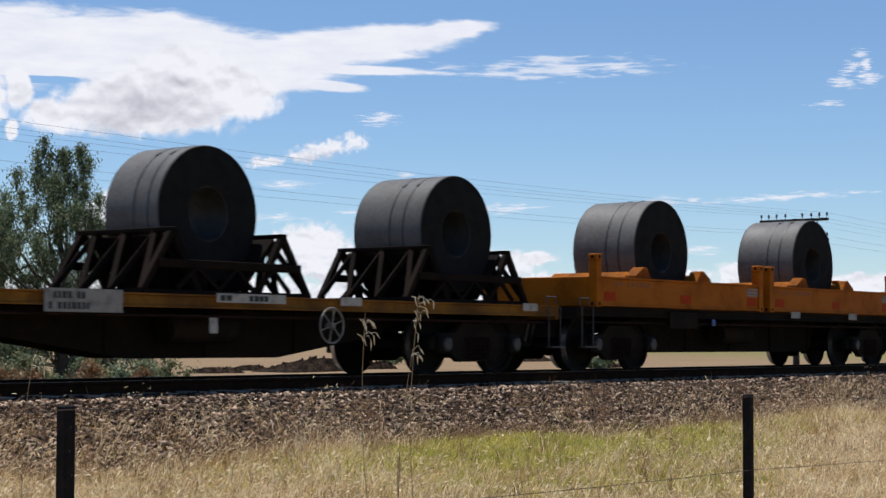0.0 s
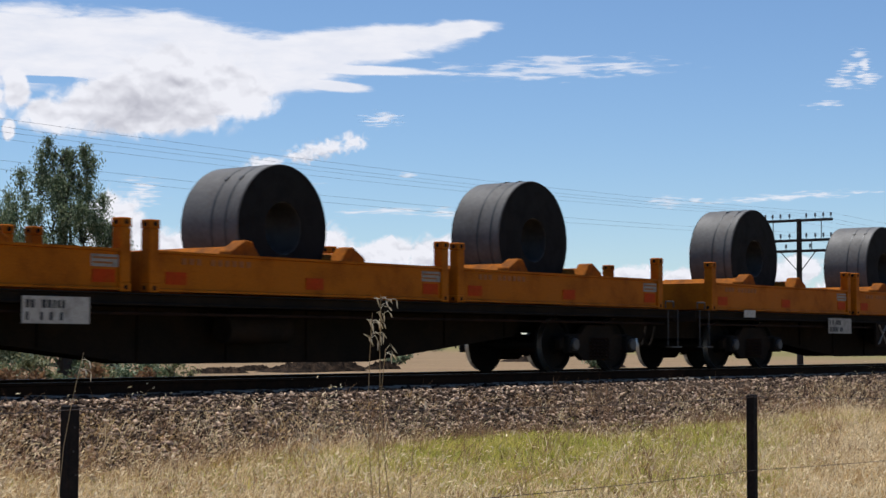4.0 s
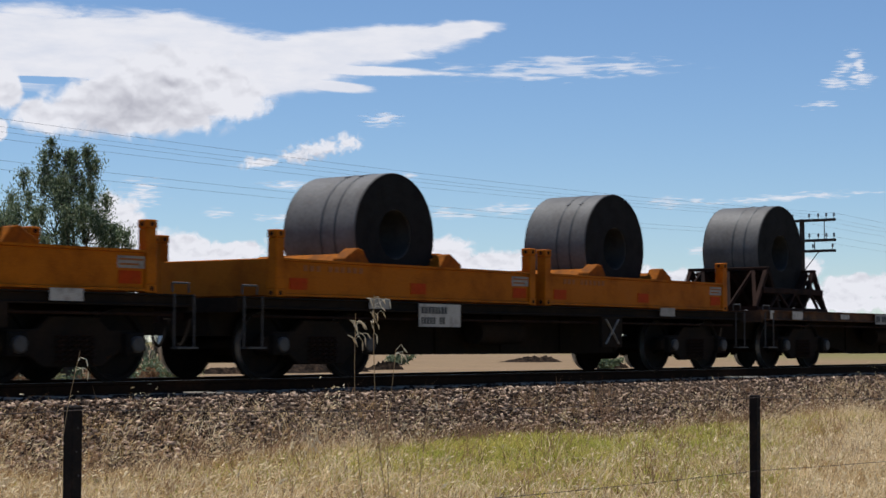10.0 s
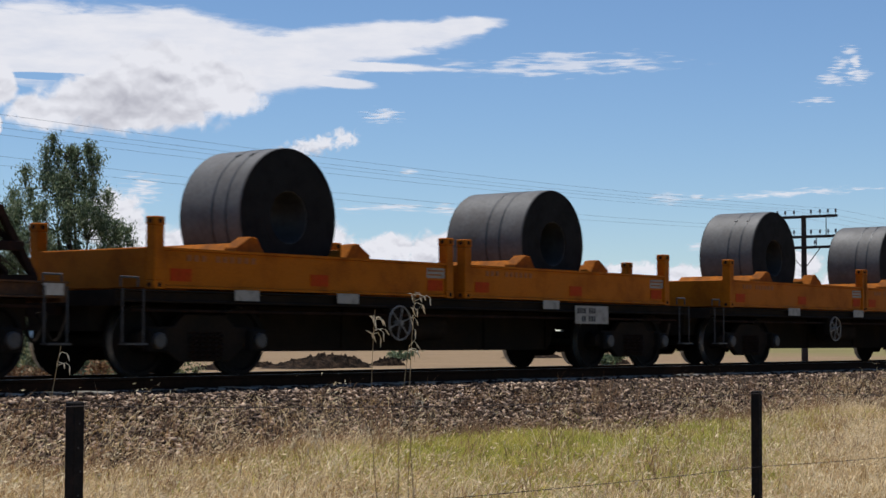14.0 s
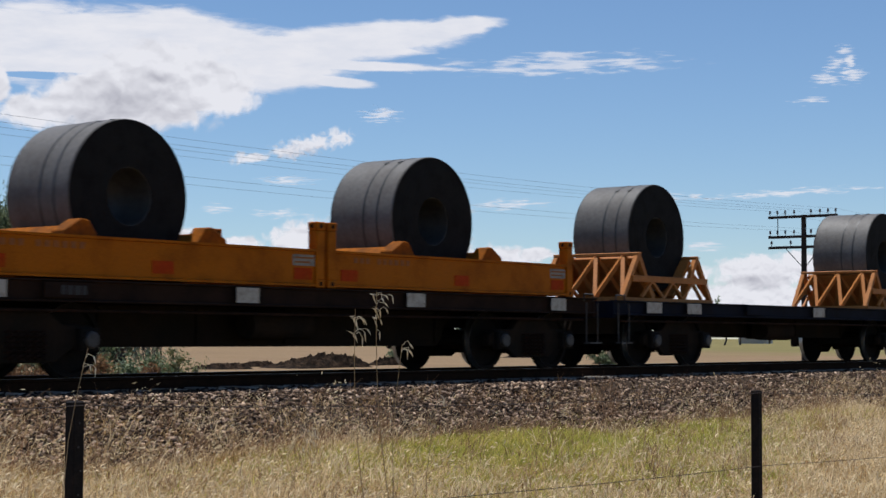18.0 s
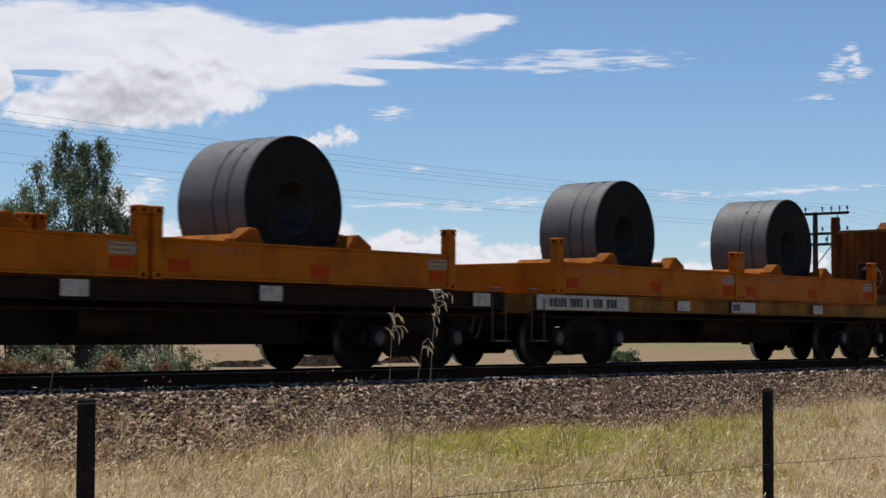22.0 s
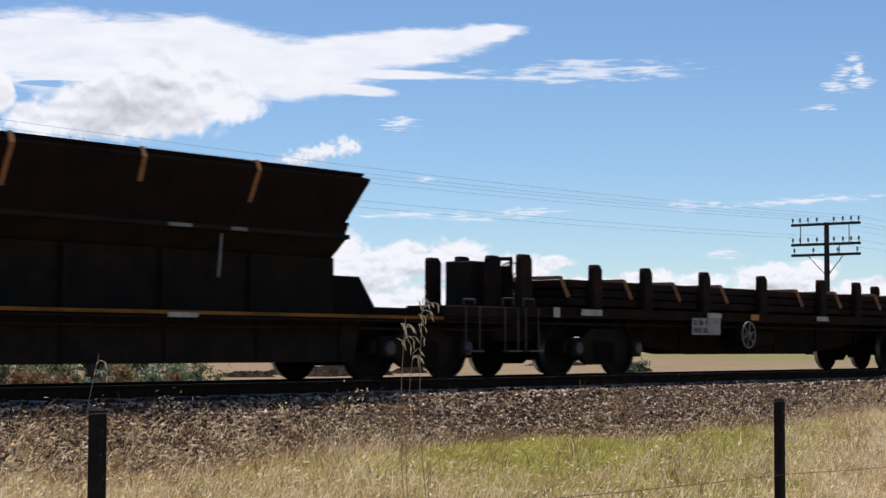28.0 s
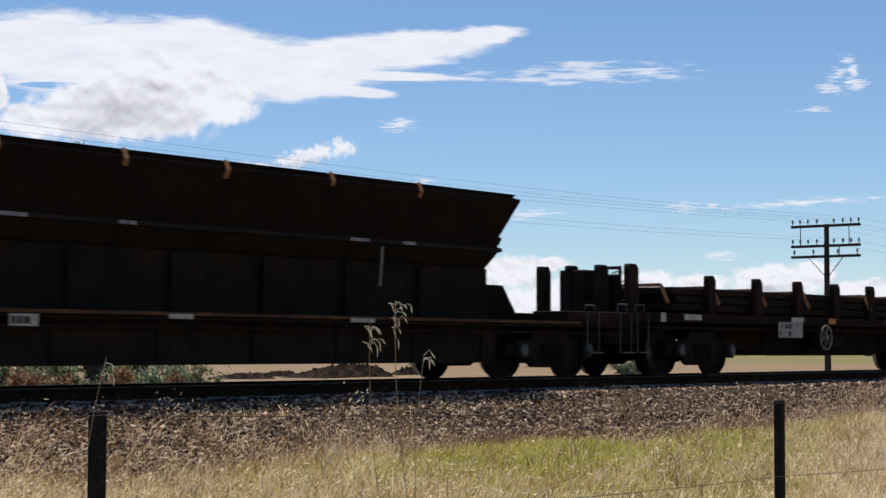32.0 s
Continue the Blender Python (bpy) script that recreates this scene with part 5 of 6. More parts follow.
def coil_container(s, paint, dark, label, marks):
    """An open-topped half-height container with corner posts; its coil shows above the rim."""
    foot = 1.165
    root = on_train(thing("coil_container", pose(s, TRACK, foot), label, "container", "coil containers on the wagon"), s)
    REST[root] = (0.0, foot, 0.0)
    L, W = 3.029, 1.219
    for side in (-1, 1):
        bm = bmesh.new()
        box(bm, -L + 0.17, L - 0.17, side * W, side * (W - 0.12), 0.02, 0.36)
        rail = part("bottom_rail", bm, dark, root)
        for x in (-2.55, 0.05, 2.55):
            bm = bmesh.new()
            box(bm, x - 0.22, x + 0.22, side * (W + 0.004), side * (W - 0.004), 0.10, 0.26)
            part("red_patch", bm, RED_CONT, rail, "bright red-orange painted patch")
        for x in (-0.75, 0.75):
            bm = bmesh.new()
            box(bm, x - 0.24, x + 0.24, side * (W + 0.003), side * (W - 0.004), 0.07, 0.25)
            part("fork_pocket", bm, BLACK, rail, "dark fork-lift pocket")
            bm = bmesh.new()
            box(bm, x + 0.25, x + 0.38, side * (W + 0.005), side * (W - 0.004), 0.07, 0.25)
            part("pocket_mark", bm, GREYPLATE, rail)
        bm = bmesh.new()
        pts, n = [], 22
        p = (2 * L - 0.34) / n
        for k in range(n):
            x = -L + 0.17 + k * p
            for u, d in ((0.0, 0.0), (0.30, 0.0), (0.40, 0.065), (0.88, 0.065)):
                pts.append((x + u * p, d))
        pts.append((L - 0.17, 0.0))
        o = side
        lo = [bm.verts.new((x, o * (W - 0.01 - d), 0.30)) for x, d in pts]
        hi = [bm.verts.new((x, o * (W - 0.01 - d), 1.80)) for x, d in pts]
        li = [bm.verts.new((x, o * (W - 0.02 - d), 0.30)) for x, d in pts]
        hj = [bm.verts.new((x, o * (W - 0.02 - d), 1.80)) for x, d in pts]
        for k in range(len(pts) - 1):
            bm.faces.new((lo[k], lo[k + 1], hi[k + 1], hi[k]))
            bm.faces.new((li[k], li[k + 1], hj[k + 1], hj[k]))
            bm.faces.new((hi[k], hi[k + 1], hj[k + 1], hj[k]))
        bmesh.ops.recalc_face_normals(bm, faces=bm.faces[:])
        wall = part("side_wall", bm, paint, root)
        bm = bmesh.new()
        soften(box(bm, -L + 0.17, L - 0.17, side * W, side * (W - 0.09), 1.78, 1.85), 0.01)
        part("top_rail", bm, paint, root)
        if side < 0:
            for name, mat, x0, x1, z0, z1, lines in marks:
                bm = bmesh.new()
                if lines == 0:
                    box(bm, x0, x1, -W - 0.004, -W + 0.006, z0, z1)
                elif lines < 0:
                    rnd = random.Random(int(x0 * 100) + 7)
                    u = x0
                    while u < x1:
                        h = (z1 - z0)
                        bar(bm, (u, -W - 0.003, z0 + rnd.random() * 0.2 * h), (u + rnd.uniform(-0.03, 0.12), -W - 0.003, z1 - rnd.random() * 0.2 * h), 0.03, 0.006)
                        bar(bm, (u, -W - 0.003, z0 + rnd.random() * h), (u + 0.13, -W - 0.003, z0 + rnd.random() * h), 0.03, 0.006)
                        u += rnd.uniform(0.08, 0.15)
                else:
                    n = int((x1 - x0) / 0.13)
                    for l in range(lines):
                        for k in range(n):
                            if (k * 7 + l * 3) % 6 == 0:
                                continue
                            zz = z1 - (l + 0.5) * (z1 - z0) / lines
                            hh = (z1 - z0) / lines * 0.42
                            box(bm, x0 + k * 0.13, x0 + k * 0.13 + 0.085, -W - 0.007, -W + 0.006, zz - hh, zz + hh)
                tagged(part(name, bm, mat, wall), kind="stuff" if lines else "")
    for way in (-1, 1):
        bm = bmesh.new()
        n = 10
        p = (2 * W - 0.34) / n
        pts = []
        for k in range(n):
            y = -W + 0.17 + k * p
            for u, d in ((0.0, 0.0), (0.34, 0.0), (0.46, 0.04), (0.86, 0.04)):
                pts.append((y + u * p, d))
        pts.append((W - 0.17, 0.0))
        lo = [bm.verts.new((way * (L - 0.01 - d), y, 0.30)) for y, d in pts]
        hi = [bm.verts.new((way * (L - 0.01 - d), y, 1.80)) for y, d in pts]
        li = [bm.verts.new((way * (L - 0.02 - d), y, 0.30)) for y, d in pts]
        hj = [bm.verts.new((way * (L - 0.02 - d), y, 1.80)) for y, d in pts]
        for k in range(len(pts) - 1):
            bm.faces.new((lo[k], lo[k + 1], hi[k + 1], hi[k]))
            bm.faces.new((li[k], li[k + 1], hj[k + 1], hj[k]))
            bm.faces.new((hi[k], hi[k + 1], hj[k + 1], hj[k]))
        bmesh.ops.recalc_face_normals(bm, faces=bm.faces[:])
        part("end_wall", bm, paint, root)
        bm = bmesh.new()
        box(bm, way * L, way * (L - 0.12), -W + 0.17, W - 0.17, 0.02, 0.30)
        part("end_sill", bm, dark, root)
        bm = bmesh.new()
        box(bm, way * L, way * (L - 0.09), -W + 0.17, W - 0.17, 1.78, 1.85)
        part("end_rail", bm, dark, root)
        for side in (-1, 1):
            px, py = way * (L - 0.085), side * (W - 0.085)
            bm = bmesh.new()
            soften(box(bm, px - 0.085, px + 0.085, py - 0.085, py + 0.085, 0.0, 2.18), 0.014)
            part("corner_post", bm, RUSTY if paint is RUSTY else paint, root)
    bm = bmesh.new()
    box(bm, -L + 0.1, L - 0.1, -W + 0.1, W - 0.1, 0.05, 0.12)
    part("container_floor", bm, dark, root)
    for x0, x1 in ((-1.0, 0.0), (0.45, 1.25)):
        bm = bmesh.new()
        prism(bm, [(x0, 0.9), (x1, 0.9), (x1, 2.16), (x0 + 0.3, 2.16), (x0, 1.95)], -0.95, 1.0)
        part("inner_chock", bm, paint, root)
        bm = bmesh.new()
        box(bm, x1 - 0.42, x1 + 0.01, -0.96, -0.955, 1.82, 2.155)
        part("chock_end", bm, BLACK, root)
    bm = bmesh.new()
    ring(bm, [(0.6, -0.5), (0.62, -0.5), (0.62, 0.5), (0.6, 0.5)], 40, "y", (0.22, 0, 1.60))
    part("coil_top", bm, STEEL_SHADED, root, "dark top of the coil inside")


RAIL_PAINT = surface("scuffed_tan_paint", (0.22, 0.098, 0.026), (0.10, 0.042, 0.013), 0.75, patch=2.2, mix=0.8, bump=0.1, gloss=0.2)
RED_CONT = surface("bright_red_patch", (0.72, 0.040, 0.004), (0.55, 0.045, 0.008), 0.7, patch=6, gloss=0.05)
coil_container(215.63, RUSTY, RAIL_PAINT, "rusty brown corrugated half-height coil container", [("painted_bar", WHITE_INK, -0.60, -0.50, 1.52, 1.80, 0), ("painted_bar", WHITE_INK, -0.30, -0.21, 1.50, 1.80, 0), ("painted_bar", WHITE_INK, 0.60, 0.71, 1.42, 1.62, 0), ("painted_bar", WHITE_INK, 0.60, 0.71, 1.66, 1.80, 0), ("painted_bar", WHITE_INK, -0.60, -0.50, 0.82, 1.05, 0), ("painted_bar", WHITE_INK, -0.60, -0.50, 0.52, 0.70, 0), ("painted_bar", WHITE_INK, -0.30, -0.21, 0.78, 1.03, 0), ("painted_bar", WHITE_INK, -0.30, -0.21, 0.53, 0.72, 0), ("painted_bar", WHITE_INK, 0.34, 0.45, 0.52, 0.75, 0), ("painted_bar", WHITE_INK, 0.34, 0.45, 0.80, 1.00, 0), ("painted_bar", WHITE_INK, 0.60, 0.71, 0.52, 0.70, 0), ("painted_bar", WHITE_INK, 0.60, 0.71, 0.76, 1.02, 0), ("lettering", WHITE_INK, -0.12, 0.5, 1.55, 1.78, 1), ("worn_plate", GREYPLATE, -0.14, 0.21, 1.12, 1.42, 0), ("worn_plate", FADED_PLATE, -0.14, 0.21, 0.55, 1.03, 0), ("lettering", FADED_PLATE, 1.95, 2.7, 1.35, 1.78, 2), ("scrawl", INK, 1.5, 2.2, 0.08, 0.28, -1)])
coil_container(221.69, CREAM, RAIL_PAINT, "cream corrugated half-height coil container with graffiti", [("sticker", GREYPLATE, -0.48, 0.76, 1.46, 1.80, 0), ("sticker", PALE_TAN, -0.48, 0.63, 0.49, 0.81, 0), ("lettering", BLUE_INK, -0.46, 0.05, 0.55, 0.68, 1), ("lettering", FADED_PLATE, -0.44, 0.7, 1.52, 1.74, 1), ("sticker", BLUE_INK, -0.16, 0.22, 1.08, 1.22, 0), ("graffiti", SPRAY, -2.48, -0.91, 0.46, 0.98, -1), ("graffiti", SPRAY, 0.79, 1.45, 0.48, 0.84, -1), ("scrawl", SPRAY, 1.5, 2.2, 0.08, 0.24, -1)])


# ---- tilted plate wagons ----
def plate_wagon(s0, s1, a, b, sign, strip, straps, drop, pins, crest=2.86, lean=0.767):
    """A dark wagon whose rack carries steel plates leaning up towards the near side; the rack runs from a to b."""
    root = flat_wagon(s0, s1, "dark rusty wagon with a tall leaning rack of steel plates", BROWN, (0.84, 0.92), 0.27, 0, (2.0, 2.1), belly_y=1.05, name="plate_wagon", plates=[(sign, 0.72, 1.6, 0.34, WHITE, 12), (sign - 0.9, 0.88, 0.45, 0.06, WHITE, 0), (sign + 2.0, 0.875, 0.4, 0.06, WHITE, 0), (sign + 3.2, 0.80, 0.4, 0.14, WHITE, 3), (sign + 5.6, 0.875, 0.4, 0.06, WHITE, 0), (sign + 9.0, 0.875, 0.5, 0.06, WHITE, 0)])
    c = (s0 + s1) / 2
    lo, hi = a - c, b - c
    h = crest - 2.86

    def top(y):
        return crest - lean * (y + 1.2)

    bm = bmesh.new()
    prism(bm, [(-1.20, 2.82 + h), (-1.19, top(-1.19)), (1.2, top(1.2)), (1.2, top(1.2) - 0.05)], lo, hi, "x")
    rack = part("leaning_rack", bm, DEEP_BROWN, root)
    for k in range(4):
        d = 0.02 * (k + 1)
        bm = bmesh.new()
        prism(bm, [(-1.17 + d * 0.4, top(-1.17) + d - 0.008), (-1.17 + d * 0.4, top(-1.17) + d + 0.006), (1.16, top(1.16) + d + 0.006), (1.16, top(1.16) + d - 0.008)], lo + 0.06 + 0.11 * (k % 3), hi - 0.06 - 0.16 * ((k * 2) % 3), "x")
        part("steel_plate", bm, DEEP_BROWN, root, "dark steel plate lying on the rack")
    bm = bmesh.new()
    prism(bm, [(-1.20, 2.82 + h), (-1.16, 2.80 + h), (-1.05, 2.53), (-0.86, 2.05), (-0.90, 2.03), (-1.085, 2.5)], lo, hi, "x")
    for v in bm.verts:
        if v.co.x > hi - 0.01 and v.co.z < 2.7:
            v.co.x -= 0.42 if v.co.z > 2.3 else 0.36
    part("near_fascia", bm, DEEP_BROWN, rack, "dark brown sloping side plate of the rack")
    part("lower_flange", prism(bmesh.new(), [(-0.93, 2.06), (-0.80, 2.06), (-0.80, 1.99), (-0.93, 2.0)], lo + 0.3, hi - 0.12, "x"), FLANGE, rack, "worn grey lower flange")
    for k in range(5):
        x = lo + 1.4 + (hi - lo - 2.0) * (k + 0.3 * math.sin(k * 2.7)) / 4.4
        part("scuffed_patch", box(bmesh.new(), x, x + 0.28 + 0.12 * (k % 2), -0.938, -0.929, 2.005, 2.052), SCUFF, rack, "scuffed pale patch on the flange")
    for k in range(9):
        x = lo + 0.5 + (hi - lo - 1.0) * k / 8
        part("gusset", prism(bmesh.new(), [(-0.86, 2.02), (-1.10, 2.68), (0.2, 1.7), (-0.14, 1.5)], x - 0.02, x + 0.02, "x"), BLACK, rack)
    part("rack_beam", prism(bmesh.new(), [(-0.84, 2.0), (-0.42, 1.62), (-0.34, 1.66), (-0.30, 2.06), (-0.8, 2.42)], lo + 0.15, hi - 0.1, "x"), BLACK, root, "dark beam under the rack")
    # added closed body, black in place of the deep shade below the rack
    part("rack_base", prism(bmesh.new(), [(-0.62, 0.93), (-0.62, 1.74), (-0.30, 1.72), (0.5, 1.44), (1.1, 1.0), (1.1, 0.93)], lo + 0.3, hi - 0.12, "x"), BLACK, root, "closed black body added for the shaded recess under the rack")
    for k, (y0, z0, y1, z1, d) in enumerate(((-1.02, 2.36, -0.97, 2.27, -0.26), (-0.98, 2.22, -0.92, 2.10, -0.24))):
        part("end_bracket", prism(bmesh.new(), [(y0, z0), (y1, z1), (y1 + 0.09, z1 + 0.02), (y0 + 0.09, z0 + 0.02)], hi + d - 0.25, hi + d + 0.05, "x"), DEEP_BROWN, rack)
    for k in range(8):
        x = lo + 0.8 + (hi - lo - 2.6) * k / 7
        part("rack_frame", box(bmesh.new(), x - 0.05, x + 0.05, -0.70, -0.615, 0.95, 1.72), BLACK, root)
    for k, w in enumerate(straps):
        x = w - c
        f = drop * (0.75 + 0.25 * math.sin(k * 2.1))
        bm = bmesh.new()
        prism(bm, [(-1.215 + 0.42 * f, 2.80 + h - f), (-1.225, 2.80 + h), (-1.17, 2.935 + h), (-1.0, 2.82 + h), (-1.0, 2.80 + h), (-1.17, 2.915 + h), (-1.205, 2.79 + h), (-1.195 + 0.42 * f, 2.80 + h - f)], x - 0.035, x + 0.035, "x")
        if k % 2:
            for v in bm.verts:
                v.co.x += 0.12 * max(0.0, 2.8 - v.co.z)
        part("lashing_strap", bm, STRAP, root, "webbing strap drawn over the plates")
    for w in pins:
        part("pin_bar", tube(bmesh.new(), (w - c, -0.95, 1.38), (w - c + 0.05, -0.95, 1.95), 0.018, 6), PALE_BAR, root, "pale upright locking bar")
    # the stops that hold the rack at each end
    bm = bmesh.new()
    soften(box(bm, lo - 0.52, lo - 0.22, -0.1, 0.3, 0.93, 1.93), 0.015)
    prism(bm, [(lo - 0.52, 1.93), (lo - 0.52, 1.76), (lo - 1.62, 0.95), (lo - 1.80, 0.95)], -0.02, 0.22)
    part("end_stop", bm, DARKRUST, root, "rusty end stop with a raking brace")
    bm = bmesh.new()
    prism(bm, [(hi + 0.2, 0.94), (hi + 0.2, 1.53), (hi + 1.08, 1.53), (hi + 1.55, 0.94)], -0.05, 0.25)
    part("end_stop", soften(bm, 0.012), DEEP_BROWN, root)
    e = (s1 - s0) / 2
    for side in (-1, 1):
        part("edge_strip", box(bmesh.new(), -e + 0.05, hi + 1.6, side * 1.255, side * 1.235, 0.885, 0.93), strip, root, "worn painted edge strip")
        for way, w in ((-1, 2.5), (1, 1.85)):
            part("end_platform", soften(box(bmesh.new(), way * e, way * (e - w), side * 1.22, side * 0.5, 0.93, 1.10), 0.012), BROWN, root)
    for way in (-1, 1):
        end_steps(root, way * (e - 1.2), high=1.2)
    part("locker", soften(box(bmesh.new(), -e + 1.45, -e + 1.85, -1.2, -1.0, 1.105, 1.2), 0.015), PALE_BAR, root, "pale flat box on the end platform")
    return root


def stake_wagon(s0, s1, stakes, ends, straps, wheel, brake, tall=1.86):
    """A flat wagon with tall stakes and a low load of long dark steel."""
    root = flat_wagon(s0, s1, "dark rusty flat wagon with upright stakes", BROWN, (0.96, 1.12), 0.35, 0.5, (2.55, 2.25), name="stake_wagon", wheels=(wheel,), plates=[(s0 + 0.9, 1.04, 0.16, 0.16, WHITE, 0), (s0 + 1.9, 1.05, 0.6, 0.10, WHITE, 0), (s0 + 5.6, 0.86, 1.0, 0.30, SG, 7), (s0 + 5.9, 1.06, 0.5, 0.09, WHITE, 0), (s0 + 7.4, 1.05, 0.3, 0.11, YELLOW, 0), (s0 + 10.2, 1.06, 0.5, 0.09, WHITE, 0), (s0 + 14.9, 1.06, 0.45, 0.08, WHITE, 0)])
    c = (s0 + s1) / 2
    for s in stakes:
        for y in (-1.05, -0.43, 0.19, 0.81) if s in ends else (-1.05,):
            x = s - c
            top = 1.95 if s in ends else tall
            bm = bmesh.new()
            w = 0.15 if s in ends else 0.13
            prism(bm, [(x - w, 1.0), (x + w, 1.0), (x + w, top - 0.09), (x + w - 0.07, top), (x - w + 0.02, top), (x - w, top - 0.05)], y - 0.06, y + 0.06)
            part("stake", soften(bm, 0.01), DARKRUST, root)
    for k in range(3):
        bm = bmesh.new()
        box(bm, s0 + 1.65 - c + 0.15 * (k % 2), s1 - 0.75 - c - 0.3 * (k == 1), -0.97, 0.74, 1.17 + 0.15 * k, 1.30 + 0.15 * k)
        part("steel_slab", soften(bm, 0.015), BLACK if k % 2 else DARKRUST, root, "long dark steel slabs of the load")
    for s in straps:
        bm = bmesh.new()
        x = s - c
        for p, q in (((x, -0.99, 1.62), (x, 0.76, 1.62)), ((x - 0.02, -1.0, 1.63), (x + 0.07, -1.10, 1.30))):
            bar(bm, p, q, 0.012, 0.06)
        part("lashing_strap", bm, STRAP, root, "orange webbing strap over the load")
    if brake:
        brake_stand(root, s0 + 0.75 - c, -0.3, 1.92)
        bm = bmesh.new()
        soften(box(bm, s0 + 0.1 - c, s0 + 0.55 - c, -0.15, 0.4, 1.12, 1.87), 0.02)
        part("end_locker", bm, BLACK, root)
    return root


plate_wagon(226.2, 246.9, 229.75, 243.43, 230.85, OCHRE, (230.14, 232.14, 233.85, 235.71, 237.25, 239.23, 241.21), 0.55, (231.85, 240.74))
stake_wagon(247.0, 264.45, (247.3, 249.32, 250.9, 252.9, 255.06, 257.56, 259.2, 261.3, 264.1), (247.3, 264.1), (248.4, 250.3, 251.9, 253.6, 256.6, 258.3, 260.2, 261.7), 254.1, True)
plate_wagon(264.9, 285.85, 268.47, 282.72, 269.93, RUSTSILL, (268.89, 270.77, 272.77, 274.65, 276.36, 278.36, 280.26), 0.11, (270.72, 279.65), 2.835, 0.79)
stake_wagon(285.95, 303.2, (286.15, 288.81, 290.59, 292.26, 293.9, 295.57, 297.2, 298.8, 302.85), (286.15, 302.85), (287.2, 289.0, 290.8, 292.6, 295.4, 297.0), 293.0, True, 1.83)


# ---- clouds ----
FAR = 2600.0
CLOUDS = []


def cloud_material(name, kind, seed, dense, fine, lobes, holes, greys):
    """White vapour gathered in lobes (heading, height, half sizes in degrees, tilt); fine: how small its billows are."""
    m = bpy.data.materials.new(name)
    m.use_nodes = True
    n, link = m.node_tree.nodes, m.node_tree.links.new
    n.remove(n["Principled BSDF"])
    tc = n.new("ShaderNodeTexCoord")

    def calc(op, a, b=None, c=None):
        k = n.new("ShaderNodeMath")
        k.operation = op
        for i, v in enumerate((a, b, c)):
            if isinstance(v, (int, float)):
                k.inputs[i].default_value = v
            elif v is not None:
                link(v, k.inputs[i])
        return k.outputs["Value"]

    def spread(value, a, b, c=0.0, d=1.0):
        k = n.new("ShaderNodeMapRange")
        k.interpolation_type = "SMOOTHSTEP"
        for slot, v in zip(("From Min", "From Max", "To Min", "To Max"), (a, b, c, d)):
            k.inputs[slot].default_value = v
        link(value, k.inputs["Value"])
        return k.outputs["Result"]

    def billow(source, freq, detail, rough, warp=0.0, shift=(0, 0), out="Fac", turn=0.0):
        mp = n.new("ShaderNodeMapping")
        mp.inputs["Location"].default_value = (seed * 7.3 + shift[0] * freq[0], seed * 3.7 + shift[1] * freq[1], 0)
        mp.inputs["Rotation"].default_value = (0, 0, turn)
        mp.inputs["Scale"].default_value = (*freq, 1)
        link(source, mp.inputs["Vector"])
        k = n.new("ShaderNodeTexNoise")
        k.inputs["Scale"].default_value, k.inputs["Detail"].default_value = 1.0, detail
        k.inputs["Roughness"].default_value, k.inputs["Distortion"].default_value = rough, warp
        link(mp.outputs["Vector"], k.inputs["Vector"])
        return k.outputs[out]

    warp_freq, warp_by, edge_freq, edge_by, edge = {
        "heaped": ((1.1, 1.25), 0.62, (1.5, 1.7), 0.9, (-0.05, 0.32)),
        "sheet": ((0.5, 1.1), 0.40, (0.5, 2.4), 0.9, (-0.06, 0.30)),
        "wisp": ((0.7, 2.0), 0.45, (0.8, 6.5), 4.2, (0.0, 1.1)),
    }[kind]
    if fine > 2.2:
        edge_by, edge = edge_by * 2.0, (-0.05, 0.75)
    warp_freq, edge_freq, warp_by = [tuple(f * fine for f in pair) for pair in (warp_freq, edge_freq)] + [warp_by / fine ** 0.7]
    bent = n.new("ShaderNodeVectorMath")
    bent.operation = "MULTIPLY_ADD"
    link(billow(tc.outputs["UV"], warp_freq, 4, 0.5, out="Color"), bent.inputs[0])
    bent.inputs[1].default_value = (warp_by, warp_by * (0.8 if kind == "heaped" else 0.35), 0)
    low = n.new("ShaderNodeVectorMath")
    low.operation = "ADD"
    link(tc.outputs["UV"], low.inputs[0])
    low.inputs[1].default_value = (-0.5 * warp_by, -0.5 * warp_by * (0.8 if kind == "heaped" else 0.35), 0)
    link(low.outputs["Vector"], bent.inputs[2])

    def gathered(rows):
        value = None
        for row in rows:
            head, up, w, h = row[:4]
            mp = n.new("ShaderNodeMapping")
            mp.vector_type = "TEXTURE"
            mp.inputs["Location"].default_value = (head, up, 0)
            mp.inputs["Rotation"].default_value = (0, 0, radians(row[4]) if len(row) > 4 else 0)
            mp.inputs["Scale"].default_value = (w, h, 1)
            link(bent.outputs["Vector"], mp.inputs["Vector"])
            ln = n.new("ShaderNodeVectorMath")
            ln.operation = "LENGTH"
            link(mp.outputs["Vector"], ln.inputs[0])
            one = calc("SUBTRACT", 1.0, ln.outputs["Value"])
            value = one if value is None else calc("SMOOTH_MAX", value, one, 0.12)
        return value

    fray = billow(bent.outputs["Vector"], edge_freq, 5 if kind == "heaped" else 9, 0.52 if kind == "heaped" else 0.6, 0.3, turn=0.0 if kind == "heaped" else -0.05)
    body = calc("MULTIPLY_ADD", calc("SUBTRACT", fray, 0.5), edge_by, gathered(lobes))
    if holes:
        body = calc("SUBTRACT", body, spread(gathered(holes), -0.35, 0.5, 0.0, 1.1))
    mask = spread(body, *edge, 0.0, dense)
    shade = n.new("ShaderNodeValToRGB")
